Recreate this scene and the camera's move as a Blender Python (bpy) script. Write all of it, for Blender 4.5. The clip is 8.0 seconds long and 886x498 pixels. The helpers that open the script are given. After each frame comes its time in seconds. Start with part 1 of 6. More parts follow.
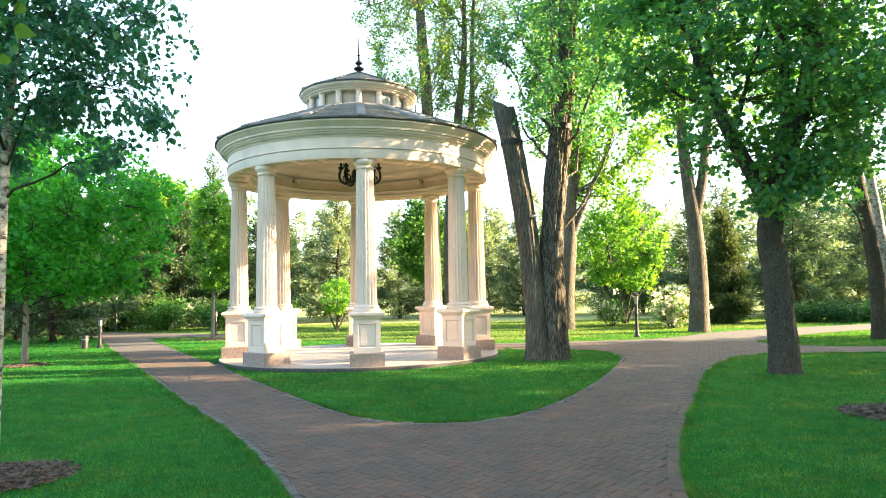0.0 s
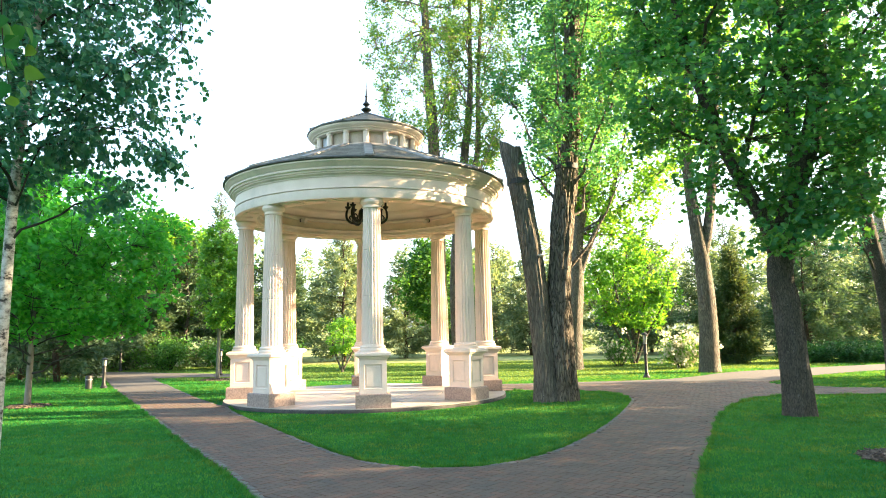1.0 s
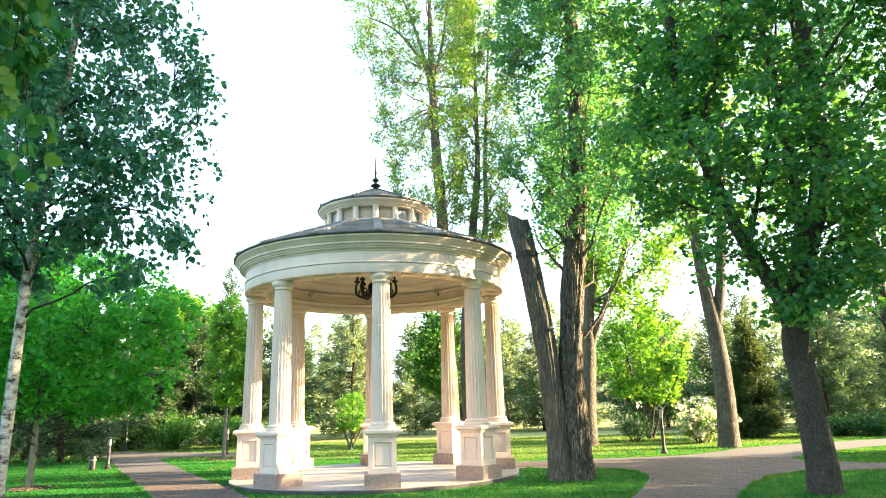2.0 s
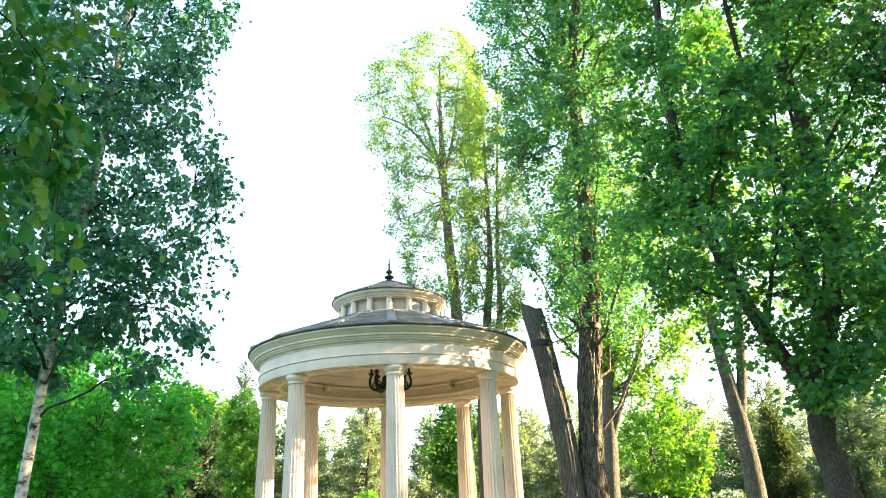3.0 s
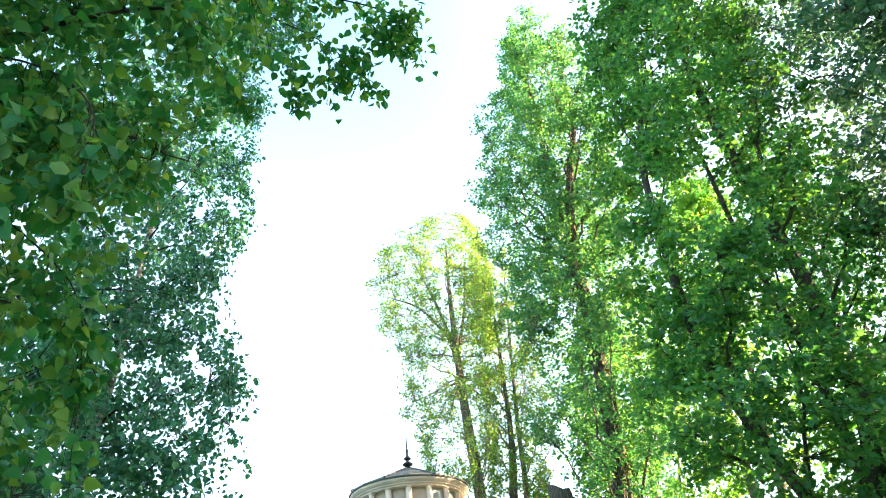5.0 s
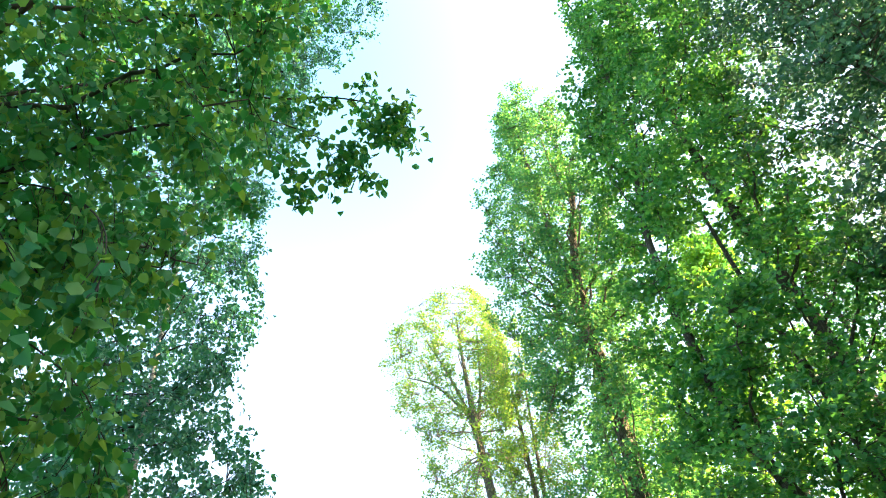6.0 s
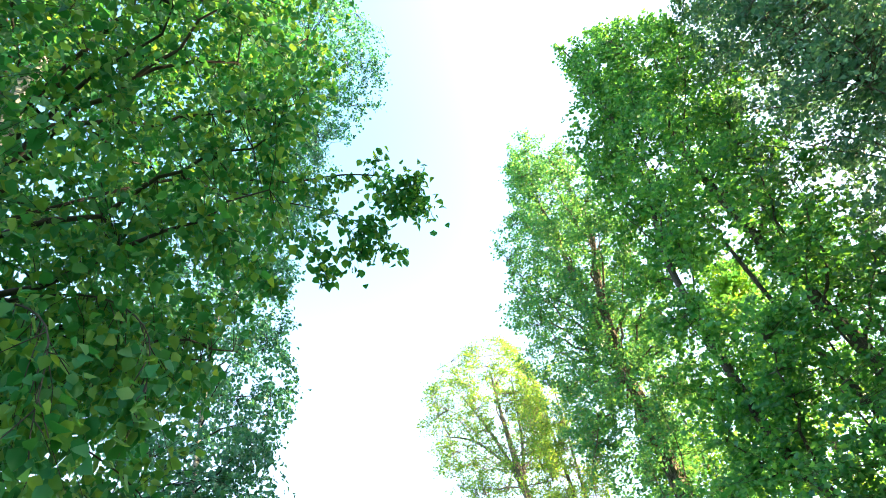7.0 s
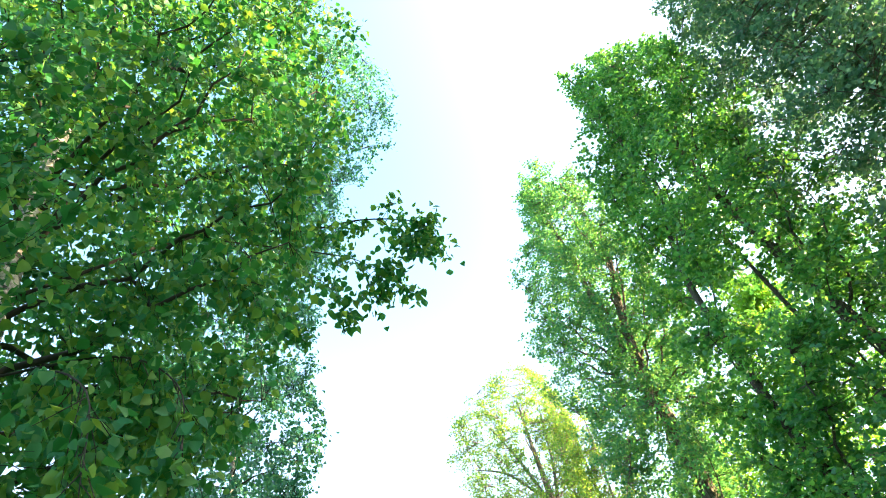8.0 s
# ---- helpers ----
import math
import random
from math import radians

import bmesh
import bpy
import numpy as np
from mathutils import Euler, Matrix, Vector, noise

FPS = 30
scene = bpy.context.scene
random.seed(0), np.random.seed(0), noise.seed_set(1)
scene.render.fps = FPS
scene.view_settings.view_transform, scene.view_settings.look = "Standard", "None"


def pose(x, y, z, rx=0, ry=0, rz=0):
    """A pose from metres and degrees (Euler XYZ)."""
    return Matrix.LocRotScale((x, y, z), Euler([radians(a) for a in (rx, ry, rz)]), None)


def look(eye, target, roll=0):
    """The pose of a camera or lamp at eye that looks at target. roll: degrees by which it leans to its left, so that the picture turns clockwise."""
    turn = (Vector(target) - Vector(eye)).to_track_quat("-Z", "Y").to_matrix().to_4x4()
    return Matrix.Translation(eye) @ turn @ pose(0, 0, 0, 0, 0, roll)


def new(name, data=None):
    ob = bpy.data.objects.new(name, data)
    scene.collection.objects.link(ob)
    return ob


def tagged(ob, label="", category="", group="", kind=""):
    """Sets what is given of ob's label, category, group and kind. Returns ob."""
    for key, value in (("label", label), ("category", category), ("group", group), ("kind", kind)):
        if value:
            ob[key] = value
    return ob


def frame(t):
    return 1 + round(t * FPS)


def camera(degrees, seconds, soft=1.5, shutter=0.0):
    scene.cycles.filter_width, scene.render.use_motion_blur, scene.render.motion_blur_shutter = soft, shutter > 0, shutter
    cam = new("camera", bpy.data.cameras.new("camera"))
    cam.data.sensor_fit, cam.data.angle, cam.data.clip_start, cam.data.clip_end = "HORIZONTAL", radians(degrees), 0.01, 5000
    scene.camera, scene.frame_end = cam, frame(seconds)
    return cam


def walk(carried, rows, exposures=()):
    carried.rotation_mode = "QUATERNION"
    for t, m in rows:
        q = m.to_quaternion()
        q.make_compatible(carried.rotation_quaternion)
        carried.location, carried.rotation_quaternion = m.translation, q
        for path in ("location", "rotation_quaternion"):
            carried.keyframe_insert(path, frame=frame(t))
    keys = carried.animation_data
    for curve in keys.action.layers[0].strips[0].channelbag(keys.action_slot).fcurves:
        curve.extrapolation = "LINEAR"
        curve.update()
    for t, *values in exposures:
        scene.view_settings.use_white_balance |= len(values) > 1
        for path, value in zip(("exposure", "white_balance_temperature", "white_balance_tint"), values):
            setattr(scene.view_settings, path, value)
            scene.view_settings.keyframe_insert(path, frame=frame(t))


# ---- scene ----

cam = camera(67.0, 8.0, soft=1.0)
PATH = [
    (0, (-0.003, -0.021, 1.277), (-0.003, 1.975, 1.411), -1.1),
    (0.5, (-0.011, 0.012, 1.284), (-0.018, 2.004, 1.463), -1.1),
    (1, (-0.015, 0.029, 1.293), (-0.031, 2.014, 1.542), -1.1),
    (2.5, (-0.008, 0.007, 1.314), (-0.061, 1.918, 1.903), -2.0),
    (3, (0.011, -0.044, 1.31), (-0.058, 1.821, 2.028), -2.4),
    (3.5, (0.009, -0.056, 1.33), (-0.068, 1.755, 2.176), -2.9),
    (4, (0.014, -0.085, 1.332), (-0.063, 1.665, 2.297), -3.7),
    (4.5, (0.029, -0.118, 1.326), (-0.041, 1.567, 2.401), -4.8),
    (6, (0.076, -0.224, 1.322), (0.03, 1.253, 2.67), -11.1),
    (6.5, (0.085, -0.27, 1.321), (0.03, 1.145, 2.734), -14.0),
    (7, (0.101, -0.338, 1.294), (0.03, 1.018, 2.763), -16.3),
    (7.5, (0.126, -0.392, 1.269), (0.044, 0.915, 2.781), -18.1),
    (8, (0.134, -0.434, 1.25), (0.046, 0.841, 2.788), -19.3),
]
EXPOSURE = 3.03
walk(cam, [(t, look(eye, target, roll)) for t, eye, target, roll in PATH], [(0.0, EXPOSURE), (8.0, EXPOSURE)])

# ---- light: low evening sun from beyond the big trees, pale hazy sky ----
HAZE = 1.5
SUN_AZ, SUN_EL = radians(4.0), radians(19.0)   # azimuth from +x towards +y
sun_way = Vector((math.cos(SUN_AZ) * math.cos(SUN_EL), math.sin(SUN_AZ) * math.cos(SUN_EL), math.sin(SUN_EL)))
world = bpy.data.worlds.new("sky")
scene.world = world
world.use_nodes = True
wn = world.node_tree.nodes
sky = wn.new("ShaderNodeTexSky")
sky.sky_type = "NISHITA"
sky.sun_disc = False
sky.sun_elevation = SUN_EL
sky.sun_rotation = math.pi / 2 - SUN_AZ
sky.air_density, sky.dust_density, sky.ozone_density = 1.0, 3.0, 1.0
wn["Background"].inputs["Strength"].default_value = 0.088
veil = wn.new("ShaderNodeMix")          # thin pale haze over the whole sky
veil.data_type, veil.blend_type = "RGBA", "ADD"
veil.inputs[0].default_value = 1.0
world.node_tree.links.new(sky.outputs[0], veil.inputs[6])
# the haze thins out high up and away from the sun, where the sky turns pale blue
way = wn.new("ShaderNodeTexCoord")
split = wn.new("ShaderNodeSeparateXYZ")
toward = wn.new("ShaderNodeVectorMath")
toward.operation = "DOT_PRODUCT"
toward.inputs[1].default_value = sun_way
world.node_tree.links.new(way.outputs["Generated"], split.inputs[0])
world.node_tree.links.new(way.outputs["Generated"], toward.inputs[0])
high, side = wn.new("ShaderNodeMapRange"), wn.new("ShaderNodeMapRange")
for n, a, z in ((high, 0.45, 0.86), (side, 0.68, 0.18)):
    n.interpolation_type = "SMOOTHSTEP"
    n.inputs["From Min"].default_value, n.inputs["From Max"].default_value = min(a, z), max(a, z)
    n.inputs["To Min"].default_value, n.inputs["To Max"].default_value = (0, 1) if a < z else (1, 0)
world.node_tree.links.new(split.outputs["Z"], high.inputs["Value"])
world.node_tree.links.new(toward.outputs["Value"], side.inputs["Value"])
both = wn.new("ShaderNodeMath")
both.operation = "MULTIPLY"
world.node_tree.links.new(high.outputs[0], both.inputs[0])
world.node_tree.links.new(side.outputs[0], both.inputs[1])
thin_haze = wn.new("ShaderNodeMix")
thin_haze.data_type = "RGBA"
thin_haze.inputs[6].default_value = (HAZE * 0.73, HAZE * 0.92, HAZE * 1.14, 1)
thin_haze.inputs[7].default_value = (HAZE * 0.23, HAZE * 0.66, HAZE * 1.03, 1)
world.node_tree.links.new(both.outputs[0], thin_haze.inputs[0])
world.node_tree.links.new(thin_haze.outputs[2], veil.inputs[7])
world.node_tree.links.new(veil.outputs[2], wn["Background"].inputs["Color"])
sun = new("sun", bpy.data.lights.new("sun", "SUN"))
sun.data.energy, sun.data.angle, sun.data.color = 5.0, radians(0.5), (1.0, 0.75, 0.45)
sun.matrix_world = look(sun_way * 60, (0, 0, 0))


# ---- materials ----
def mat(name, build):
    m = bpy.data.materials.new(name)
    m.use_nodes = True
    nt = m.node_tree
    bsdf = nt.nodes["Principled BSDF"]
    build(nt, bsdf)
    return m


def node(nt, kind, **values):
    n = nt.nodes.new(kind)
    for k, v in values.items():
        n.inputs[k.replace("_", " ")].default_value = v
    return n


def ramp(nt, source, stops):
    r = nt.nodes.new("ShaderNodeValToRGB")
    nt.links.new(source, r.inputs[0])
    e = r.color_ramp.elements
    while len(e) < len(stops):
        e.new(0.5)
    for el, (p, c) in zip(e, stops):
        el.position, el.color = p, (*c, 1)
    return r.outputs[0]


def coords(nt, scale=(1, 1, 1)):
    c = nt.nodes.new("ShaderNodeNewGeometry")
    mp = nt.nodes.new("ShaderNodeMapping")
    mp.inputs["Scale"].default_value = scale
    nt.links.new(c.outputs["Position"], mp.inputs[0])
    return mp.outputs[0]


def noise_tex(nt, vec, scale, detail=4.0, rough=0.55):
    n = node(nt, "ShaderNodeTexNoise", Scale=scale, Detail=detail, Roughness=rough)
    nt.links.new(vec, n.inputs["Vector"])
    return n.outputs["Fac"]


def mix(nt, fac, a, b, mode="MIX"):
    m = nt.nodes.new("ShaderNodeMix")
    m.data_type, m.blend_type = "RGBA", mode
    for sock, v in ((m.inputs[0], fac), (m.inputs[6], a), (m.inputs[7], b)):
        if isinstance(v, (int, float)):
            sock.default_value = v
        elif isinstance(v, tuple):
            sock.default_value = (*v, 1)
        else:
            nt.links.new(v, sock)
    return m.outputs[2]


def bump(nt, bsdf, height, strength=0.4, distance=0.02):
    b = node(nt, "ShaderNodeBump", Strength=strength, Distance=distance)
    nt.links.new(height, b.inputs["Height"])
    nt.links.new(b.outputs[0], bsdf.inputs["Normal"])


def surface(name, dark, light, scale=3.0, rough=0.8, fine=40.0, relief=0.3, distance=0.01, stretch=(1, 1, 1), metal=0.0, per_piece=0.0, stain=None, hues=None):
    """A matte surface: two scales of mottling, fine relief, and a tone of its own for each piece."""
    def build(nt, b):
        v = coords(nt, stretch)
        big, small = noise_tex(nt, v, scale, 5), noise_tex(nt, v, fine, 3)
        m = nt.nodes.new("ShaderNodeMath")
        m.operation = "MULTIPLY_ADD"
        nt.links.new(small, m.inputs[0])
        m.inputs[1].default_value = 0.4
        nt.links.new(big, m.inputs[2])
        col = ramp(nt, m.outputs[0], [(0.45, dark), (0.95, light)])
        if stain:
            s = noise_tex(nt, v, scale * 0.45, 6, 0.7)
            col = mix(nt, ramp(nt, s, [(0.52, (0, 0, 0)), (0.68, (0.6, 0.6, 0.6))]), col, stain)
        if per_piece:
            info = nt.nodes.new("ShaderNodeObjectInfo")
            isl = nt.nodes.new("ShaderNodeNewGeometry")
            add = nt.nodes.new("ShaderNodeMath")
            add.operation = "ADD"
            nt.links.new(info.outputs["Random"], add.inputs[0])
            nt.links.new(isl.outputs["Random Per Island"], add.inputs[1])
            fr = nt.nodes.new("ShaderNodeMath")
            fr.operation = "FRACT"
            nt.links.new(add.outputs[0], fr.inputs[0])
            lo, hi = 1 - per_piece, 1 + per_piece
            tone = ramp(nt, fr.outputs[0], hues or [(0.0, (lo, lo, lo)), (1.0, (hi, hi, hi))])
            col = mix(nt, 1.0, col, tone, "MULTIPLY")
        nt.links.new(col, b.inputs["Base Color"])
        b.inputs["Roughness"].default_value = rough
        b.inputs["Metallic"].default_value = metal
        bump(nt, b, m.outputs[0], relief, distance)
    return mat(name, build)


def leaf(name, tones, through_tone, share=0.45, gloss=0.45, dry=None, sheen=0.35):
    """Leaf tissue: each leaf has its own tone, lets light through and has a waxy sheen."""
    def build(nt, b):
        g = nt.nodes.new("ShaderNodeNewGeometry")
        n = len(tones)
        col = ramp(nt, g.outputs["Random Per Island"], [(i / max(1, n - 1), c) for i, c in enumerate(tones)])
        big = noise_tex(nt, coords(nt), 0.6, 2)
        col = mix(nt, 1.0, col, ramp(nt, big, [(0.3, (0.75, 0.78, 0.75)), (0.7, (1.2, 1.18, 1.1))]), "MULTIPLY")
        if dry:
            spots = noise_tex(nt, coords(nt), 1.7, 6, 0.7)
            col = mix(nt, ramp(nt, spots, [(0.50, (0, 0, 0)), (0.72, (0.75, 0.75, 0.75))]), col, dry)
            patch = noise_tex(nt, coords(nt, (1, 1, 0)), 4.5, 4, 0.6)
            col = mix(nt, 1.0, col, ramp(nt, patch, [(0.3, (0.68, 0.74, 0.7)), (0.7, (1.25, 1.2, 1.2))]), "MULTIPLY")
        nt.links.new(col, b.inputs["Base Color"])
        b.inputs["Roughness"].default_value = gloss
        b.inputs["Specular IOR Level"].default_value = sheen
        t = nt.nodes.new("ShaderNodeBsdfTranslucent")
        nt.links.new(mix(nt, 1.0, col, through_tone, "MULTIPLY"), t.inputs["Color"])
        ms = nt.nodes.new("ShaderNodeMixShader")
        ms.inputs[0].default_value = share
        nt.links.new(b.outputs[0], ms.inputs[1])
        nt.links.new(t.outputs[0], ms.inputs[2])
        nt.links.new(ms.outputs[0], nt.nodes["Material Output"].inputs[0])
    return mat(name, build)


def bark(name, dark, light, stretch=(7, 7, 1.2), relief=1.0, distance=0.03):
    """Fissured bark: long plates parted by dark cracks, blotched with lichen."""
    def build(nt, b):
        v = coords(nt, stretch)
        warp = node(nt, "ShaderNodeTexNoise", Scale=1.6, Detail=4.0)
        nt.links.new(v, warp.inputs["Vector"])
        bent = mix(nt, 0.6, v, warp.outputs["Color"], "ADD")
        plates = nt.nodes.new("ShaderNodeTexVoronoi")
        plates.feature = "DISTANCE_TO_EDGE"
        plates.inputs["Scale"].default_value = 4.6
        nt.links.new(bent, plates.inputs["Vector"])
        crack = ramp(nt, plates.outputs["Distance"], [(0.0, (0.12, 0.12, 0.12)), (0.07, (0.66, 0.66, 0.66)), (0.24, (1, 1, 1))])
        grain = noise_tex(nt, v, 4.0, 9, 0.75)
        blotch = noise_tex(nt, coords(nt), 2.2, 5, 0.65)
        col = ramp(nt, grain, [(0.3, tuple(c * 0.5 for c in light)), (0.7, light)])
        col = mix(nt, 1.0, col, ramp(nt, blotch, [(0.3, (0.6, 0.62, 0.58)), (0.7, (1.2, 1.18, 1.1))]), "MULTIPLY")
        lichen = noise_tex(nt, coords(nt), 26, 3, 0.6)
        col = mix(nt, ramp(nt, lichen, [(0.66, (0, 0, 0)), (0.70, (0.45, 0.45, 0.45))]), col, (0.34, 0.34, 0.30))
        col = mix(nt, crack, dark, col)
        nt.links.new(col, b.inputs["Base Color"])
        b.inputs["Roughness"].default_value = 0.92
        b.inputs["Specular IOR Level"].default_value = 0.2
        h = nt.nodes.new("ShaderNodeMath")
        h.operation = "MULTIPLY_ADD"
        nt.links.new(grain, h.inputs[0])
        h.inputs[1].default_value = 0.5
        nt.links.new(crack, h.inputs[2])
        bump(nt, b, h.outputs[0], relief, distance)
    return mat(name, build)


def birch_build(nt, b):
    v = coords(nt, (7, 7, 11))
    n1 = noise_tex(nt, v, 2.2, 6, 0.7)
    n2 = noise_tex(nt, coords(nt, (1, 1, 1.4)), 2.4, 5, 0.65)
    col = ramp(nt, n1, [(0.40, (0.022, 0.02, 0.018)), (0.46, (0.24, 0.225, 0.20)), (0.60, (0.48, 0.46, 0.43))])
    col = mix(nt, ramp(nt, n2, [(0.60, (0, 0, 0)), (0.65, (1, 1, 1))]), col, (0.045, 0.04, 0.035))
    nt.links.new(col, b.inputs["Base Color"])
    b.inputs["Roughness"].default_value = 0.75
    bump(nt, b, n1, 0.6, 0.015)


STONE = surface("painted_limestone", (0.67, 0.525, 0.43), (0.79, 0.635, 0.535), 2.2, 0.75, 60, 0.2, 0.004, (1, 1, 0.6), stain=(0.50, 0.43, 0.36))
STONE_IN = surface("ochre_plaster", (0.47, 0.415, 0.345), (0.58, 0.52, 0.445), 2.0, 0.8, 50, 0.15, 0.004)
GRANITE = surface("pink_granite", (0.19, 0.135, 0.11), (0.39, 0.29, 0.245), 30, 0.65, 160, 0.3, 0.004)
FLOOR_STONE = surface("pale_paving_stone", (0.27, 0.225, 0.19), (0.37, 0.32, 0.275), 1.6, 0.55, 50, 0.2, 0.004, per_piece=0.06)
ROOFING = surface("grey_slate", (0.135, 0.12, 0.104), (0.285, 0.255, 0.225), 5, 0.65, 50, 0.4, 0.006, per_piece=0.18)
CORNICE_STONE = surface("weathered_limestone", (0.575, 0.46, 0.375), (0.71, 0.585, 0.485), 2.6, 0.75, 60, 0.2, 0.004, (1, 1, 0.6), stain=(0.36, 0.33, 0.27))
RIDGE = surface("dark_ridge_lead", (0.045, 0.043, 0.04), (0.10, 0.096, 0.09), 6, 0.55, 60, 0.2, 0.004, metal=0.3)
LEAD = surface("dull_lead", (0.14, 0.145, 0.15), (0.26, 0.265, 0.27), 6, 0.5, 60, 0.2, 0.004, metal=0.5)
WINDOW = surface("dusty_glass", (0.30, 0.32, 0.34), (0.42, 0.44, 0.46), 3, 0.12, 40, 0.05, 0.002)
IRON = surface("black_iron", (0.012, 0.012, 0.013), (0.035, 0.034, 0.032), 12, 0.5, 90, 0.3, 0.003, metal=0.4)
LANTERN_BRICK = surface("weathered_panel", (0.38, 0.29, 0.22), (0.56, 0.46, 0.37), 4, 0.85, 50, 0.3, 0.005)
PAVER = surface("clay_paver", (0.06, 0.0415, 0.030), (0.118, 0.0755, 0.0525), 3, 0.85, 90, 0.5, 0.004, per_piece=0.22, stain=(0.060, 0.056, 0.045),
                hues=[(0.0, (0.80, 0.88, 0.90)), (0.35, (0.96, 0.98, 0.97)), (0.75, (1.06, 0.99, 0.94)), (1.0, (1.28, 1.0, 0.88))])
# dark edge of the platform: the shadow line round the floor, put into colour
RIM = surface("shadow_dark_stone", (0.03, 0.03, 0.026), (0.075, 0.07, 0.06), 12, 0.9, 80, 0.4, 0.006)
SAND = surface("joint_sand", (0.05, 0.043, 0.037), (0.085, 0.073, 0.062), 8, 0.95, 80, 0.5, 0.006)
KERB = surface("granite_sett", (0.068, 0.066, 0.06), (0.122, 0.118, 0.106), 20, 0.85, 120, 0.4, 0.005, per_piece=0.2)
MULCH = surface("bark_mulch", (0.028, 0.02, 0.013), (0.115, 0.082, 0.058), 14, 0.95, 60, 0.8, 0.02, per_piece=0.4)
WHITEWASH = surface("smooth_young_bark", (0.13, 0.108, 0.085), (0.23, 0.195, 0.155), 5, 0.9, 40, 0.4, 0.01, (3, 3, 1))
STRAP = surface("black_strap", (0.012, 0.012, 0.012), (0.03, 0.03, 0.03), 20, 0.7)
GLASS_LAMP = surface("frosted_glass", (0.30, 0.30, 0.28), (0.38, 0.38, 0.36), 5, 0.25)
BARK = bark("ridged_bark", (0.03, 0.026, 0.022), (0.15, 0.13, 0.108), (11, 11, 2.6), relief=0.8, distance=0.02)
BARK_MID = bark("furrowed_grey_bark", (0.03, 0.026, 0.022), (0.31, 0.262, 0.215), (6, 6, 1.0), 1.0, 0.05)
BARK_GREY = bark("grey_bark", (0.06, 0.053, 0.046), (0.26, 0.23, 0.195))
BARK_RED = bark("reddish_pine_bark", (0.045, 0.032, 0.024), (0.14, 0.10, 0.075))
DEADWOOD = bark("bare_dead_wood", (0.055, 0.05, 0.044), (0.225, 0.20, 0.172), (7, 7, 0.7), 0.9, 0.025)
BIRCH_BARK = mat("birch_bark", birch_build)
TWIG = surface("twig_bark", (0.016, 0.013, 0.011), (0.042, 0.034, 0.028), 10, 0.9)
TWIG_PALE = surface("pinkish_young_twig", (0.15, 0.10, 0.08), (0.30, 0.22, 0.18), 10, 0.9)

LEAF_BIRCH = leaf("birch_leaf", [(0.032, 0.172, 0.152), (0.048, 0.21, 0.158), (0.085, 0.255, 0.148)], (1.9, 1.5, 0.7), 0.42, 0.38, sheen=0.5)
LEAF_NEAR = leaf("near_birch_leaf", [(0.018, 0.145, 0.068), (0.034, 0.18, 0.075), (0.125, 0.27, 0.08)], (2.2, 1.6, 0.5), 0.45, 0.5, sheen=0.22)
LEAF_MAPLE = leaf("maple_leaf", [(0.036, 0.17, 0.076), (0.056, 0.21, 0.08), (0.105, 0.275, 0.08)], (2.0, 1.6, 0.6), 0.55, 0.36)
LEAF_LIME = leaf("lime_leaf", [(0.04, 0.19, 0.13), (0.055, 0.23, 0.14), (0.12, 0.305, 0.13)], (2.4, 1.6, 0.55), 0.52, 0.4)
LEAF_FRESH = leaf("fresh_leaf", [(0.09, 0.265, 0.06), (0.135, 0.325, 0.065), (0.21, 0.39, 0.07)], (1.6, 1.35, 0.4), 0.55, 0.45)
LEAF_SPRING = leaf("spring_leaf", [(0.07, 0.225, 0.105), (0.10, 0.275, 0.11), (0.17, 0.335, 0.105)], (2.5, 1.5, 0.45), 0.58, 0.45)
LEAF_GREY = leaf("greyish_leaf", [(0.036, 0.125, 0.082), (0.046, 0.155, 0.092), (0.062, 0.185, 0.095)], (1.5, 1.4, 0.8), 0.5, 0.38)
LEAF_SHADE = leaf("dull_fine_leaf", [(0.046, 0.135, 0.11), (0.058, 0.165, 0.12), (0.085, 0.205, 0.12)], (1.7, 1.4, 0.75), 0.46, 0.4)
LEAF_YOUNG = leaf("young_leaf", [(0.044, 0.27, 0.062), (0.064, 0.33, 0.07), (0.115, 0.40, 0.075)], (1.9, 1.55, 0.5), 0.6, 0.42)
LEAF_BUSH = leaf("bushy_maple_leaf", [(0.07, 0.235, 0.05), (0.105, 0.29, 0.055), (0.17, 0.35, 0.06)], (1.9, 1.45, 0.4), 0.56, 0.45)
LEAF_SHRUB = leaf("shrub_leaf", [(0.045, 0.15, 0.035), (0.07, 0.2, 0.045), (0.11, 0.25, 0.05)], (1.5, 1.3, 0.45), 0.48, 0.45)
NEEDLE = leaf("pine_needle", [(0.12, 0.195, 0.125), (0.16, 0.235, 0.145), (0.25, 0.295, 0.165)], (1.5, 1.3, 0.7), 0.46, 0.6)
# the pine needle again, its colour darkened for pines standing in shade
NEEDLE_SHADED = leaf("shaded_pine_needle", [(0.055, 0.11, 0.065), (0.075, 0.135, 0.075), (0.12, 0.17, 0.085)], (1.4, 1.3, 0.7), 0.38, 0.6)
LEAF_HEDGE = leaf("hedge_leaf", [(0.018, 0.085, 0.026), (0.026, 0.105, 0.03), (0.045, 0.135, 0.035)], (1.5, 1.3, 0.5), 0.3, 0.65)
NEEDLE_DARK = leaf("spruce_needle", [(0.04, 0.09, 0.042), (0.055, 0.11, 0.047), (0.095, 0.14, 0.055)], (1.7, 1.2, 0.6), 0.4, 0.6)
PETAL = leaf("white_petal", [(0.64, 0.56, 0.45), (0.76, 0.70, 0.60)], (1.0, 0.98, 0.9), 0.4)
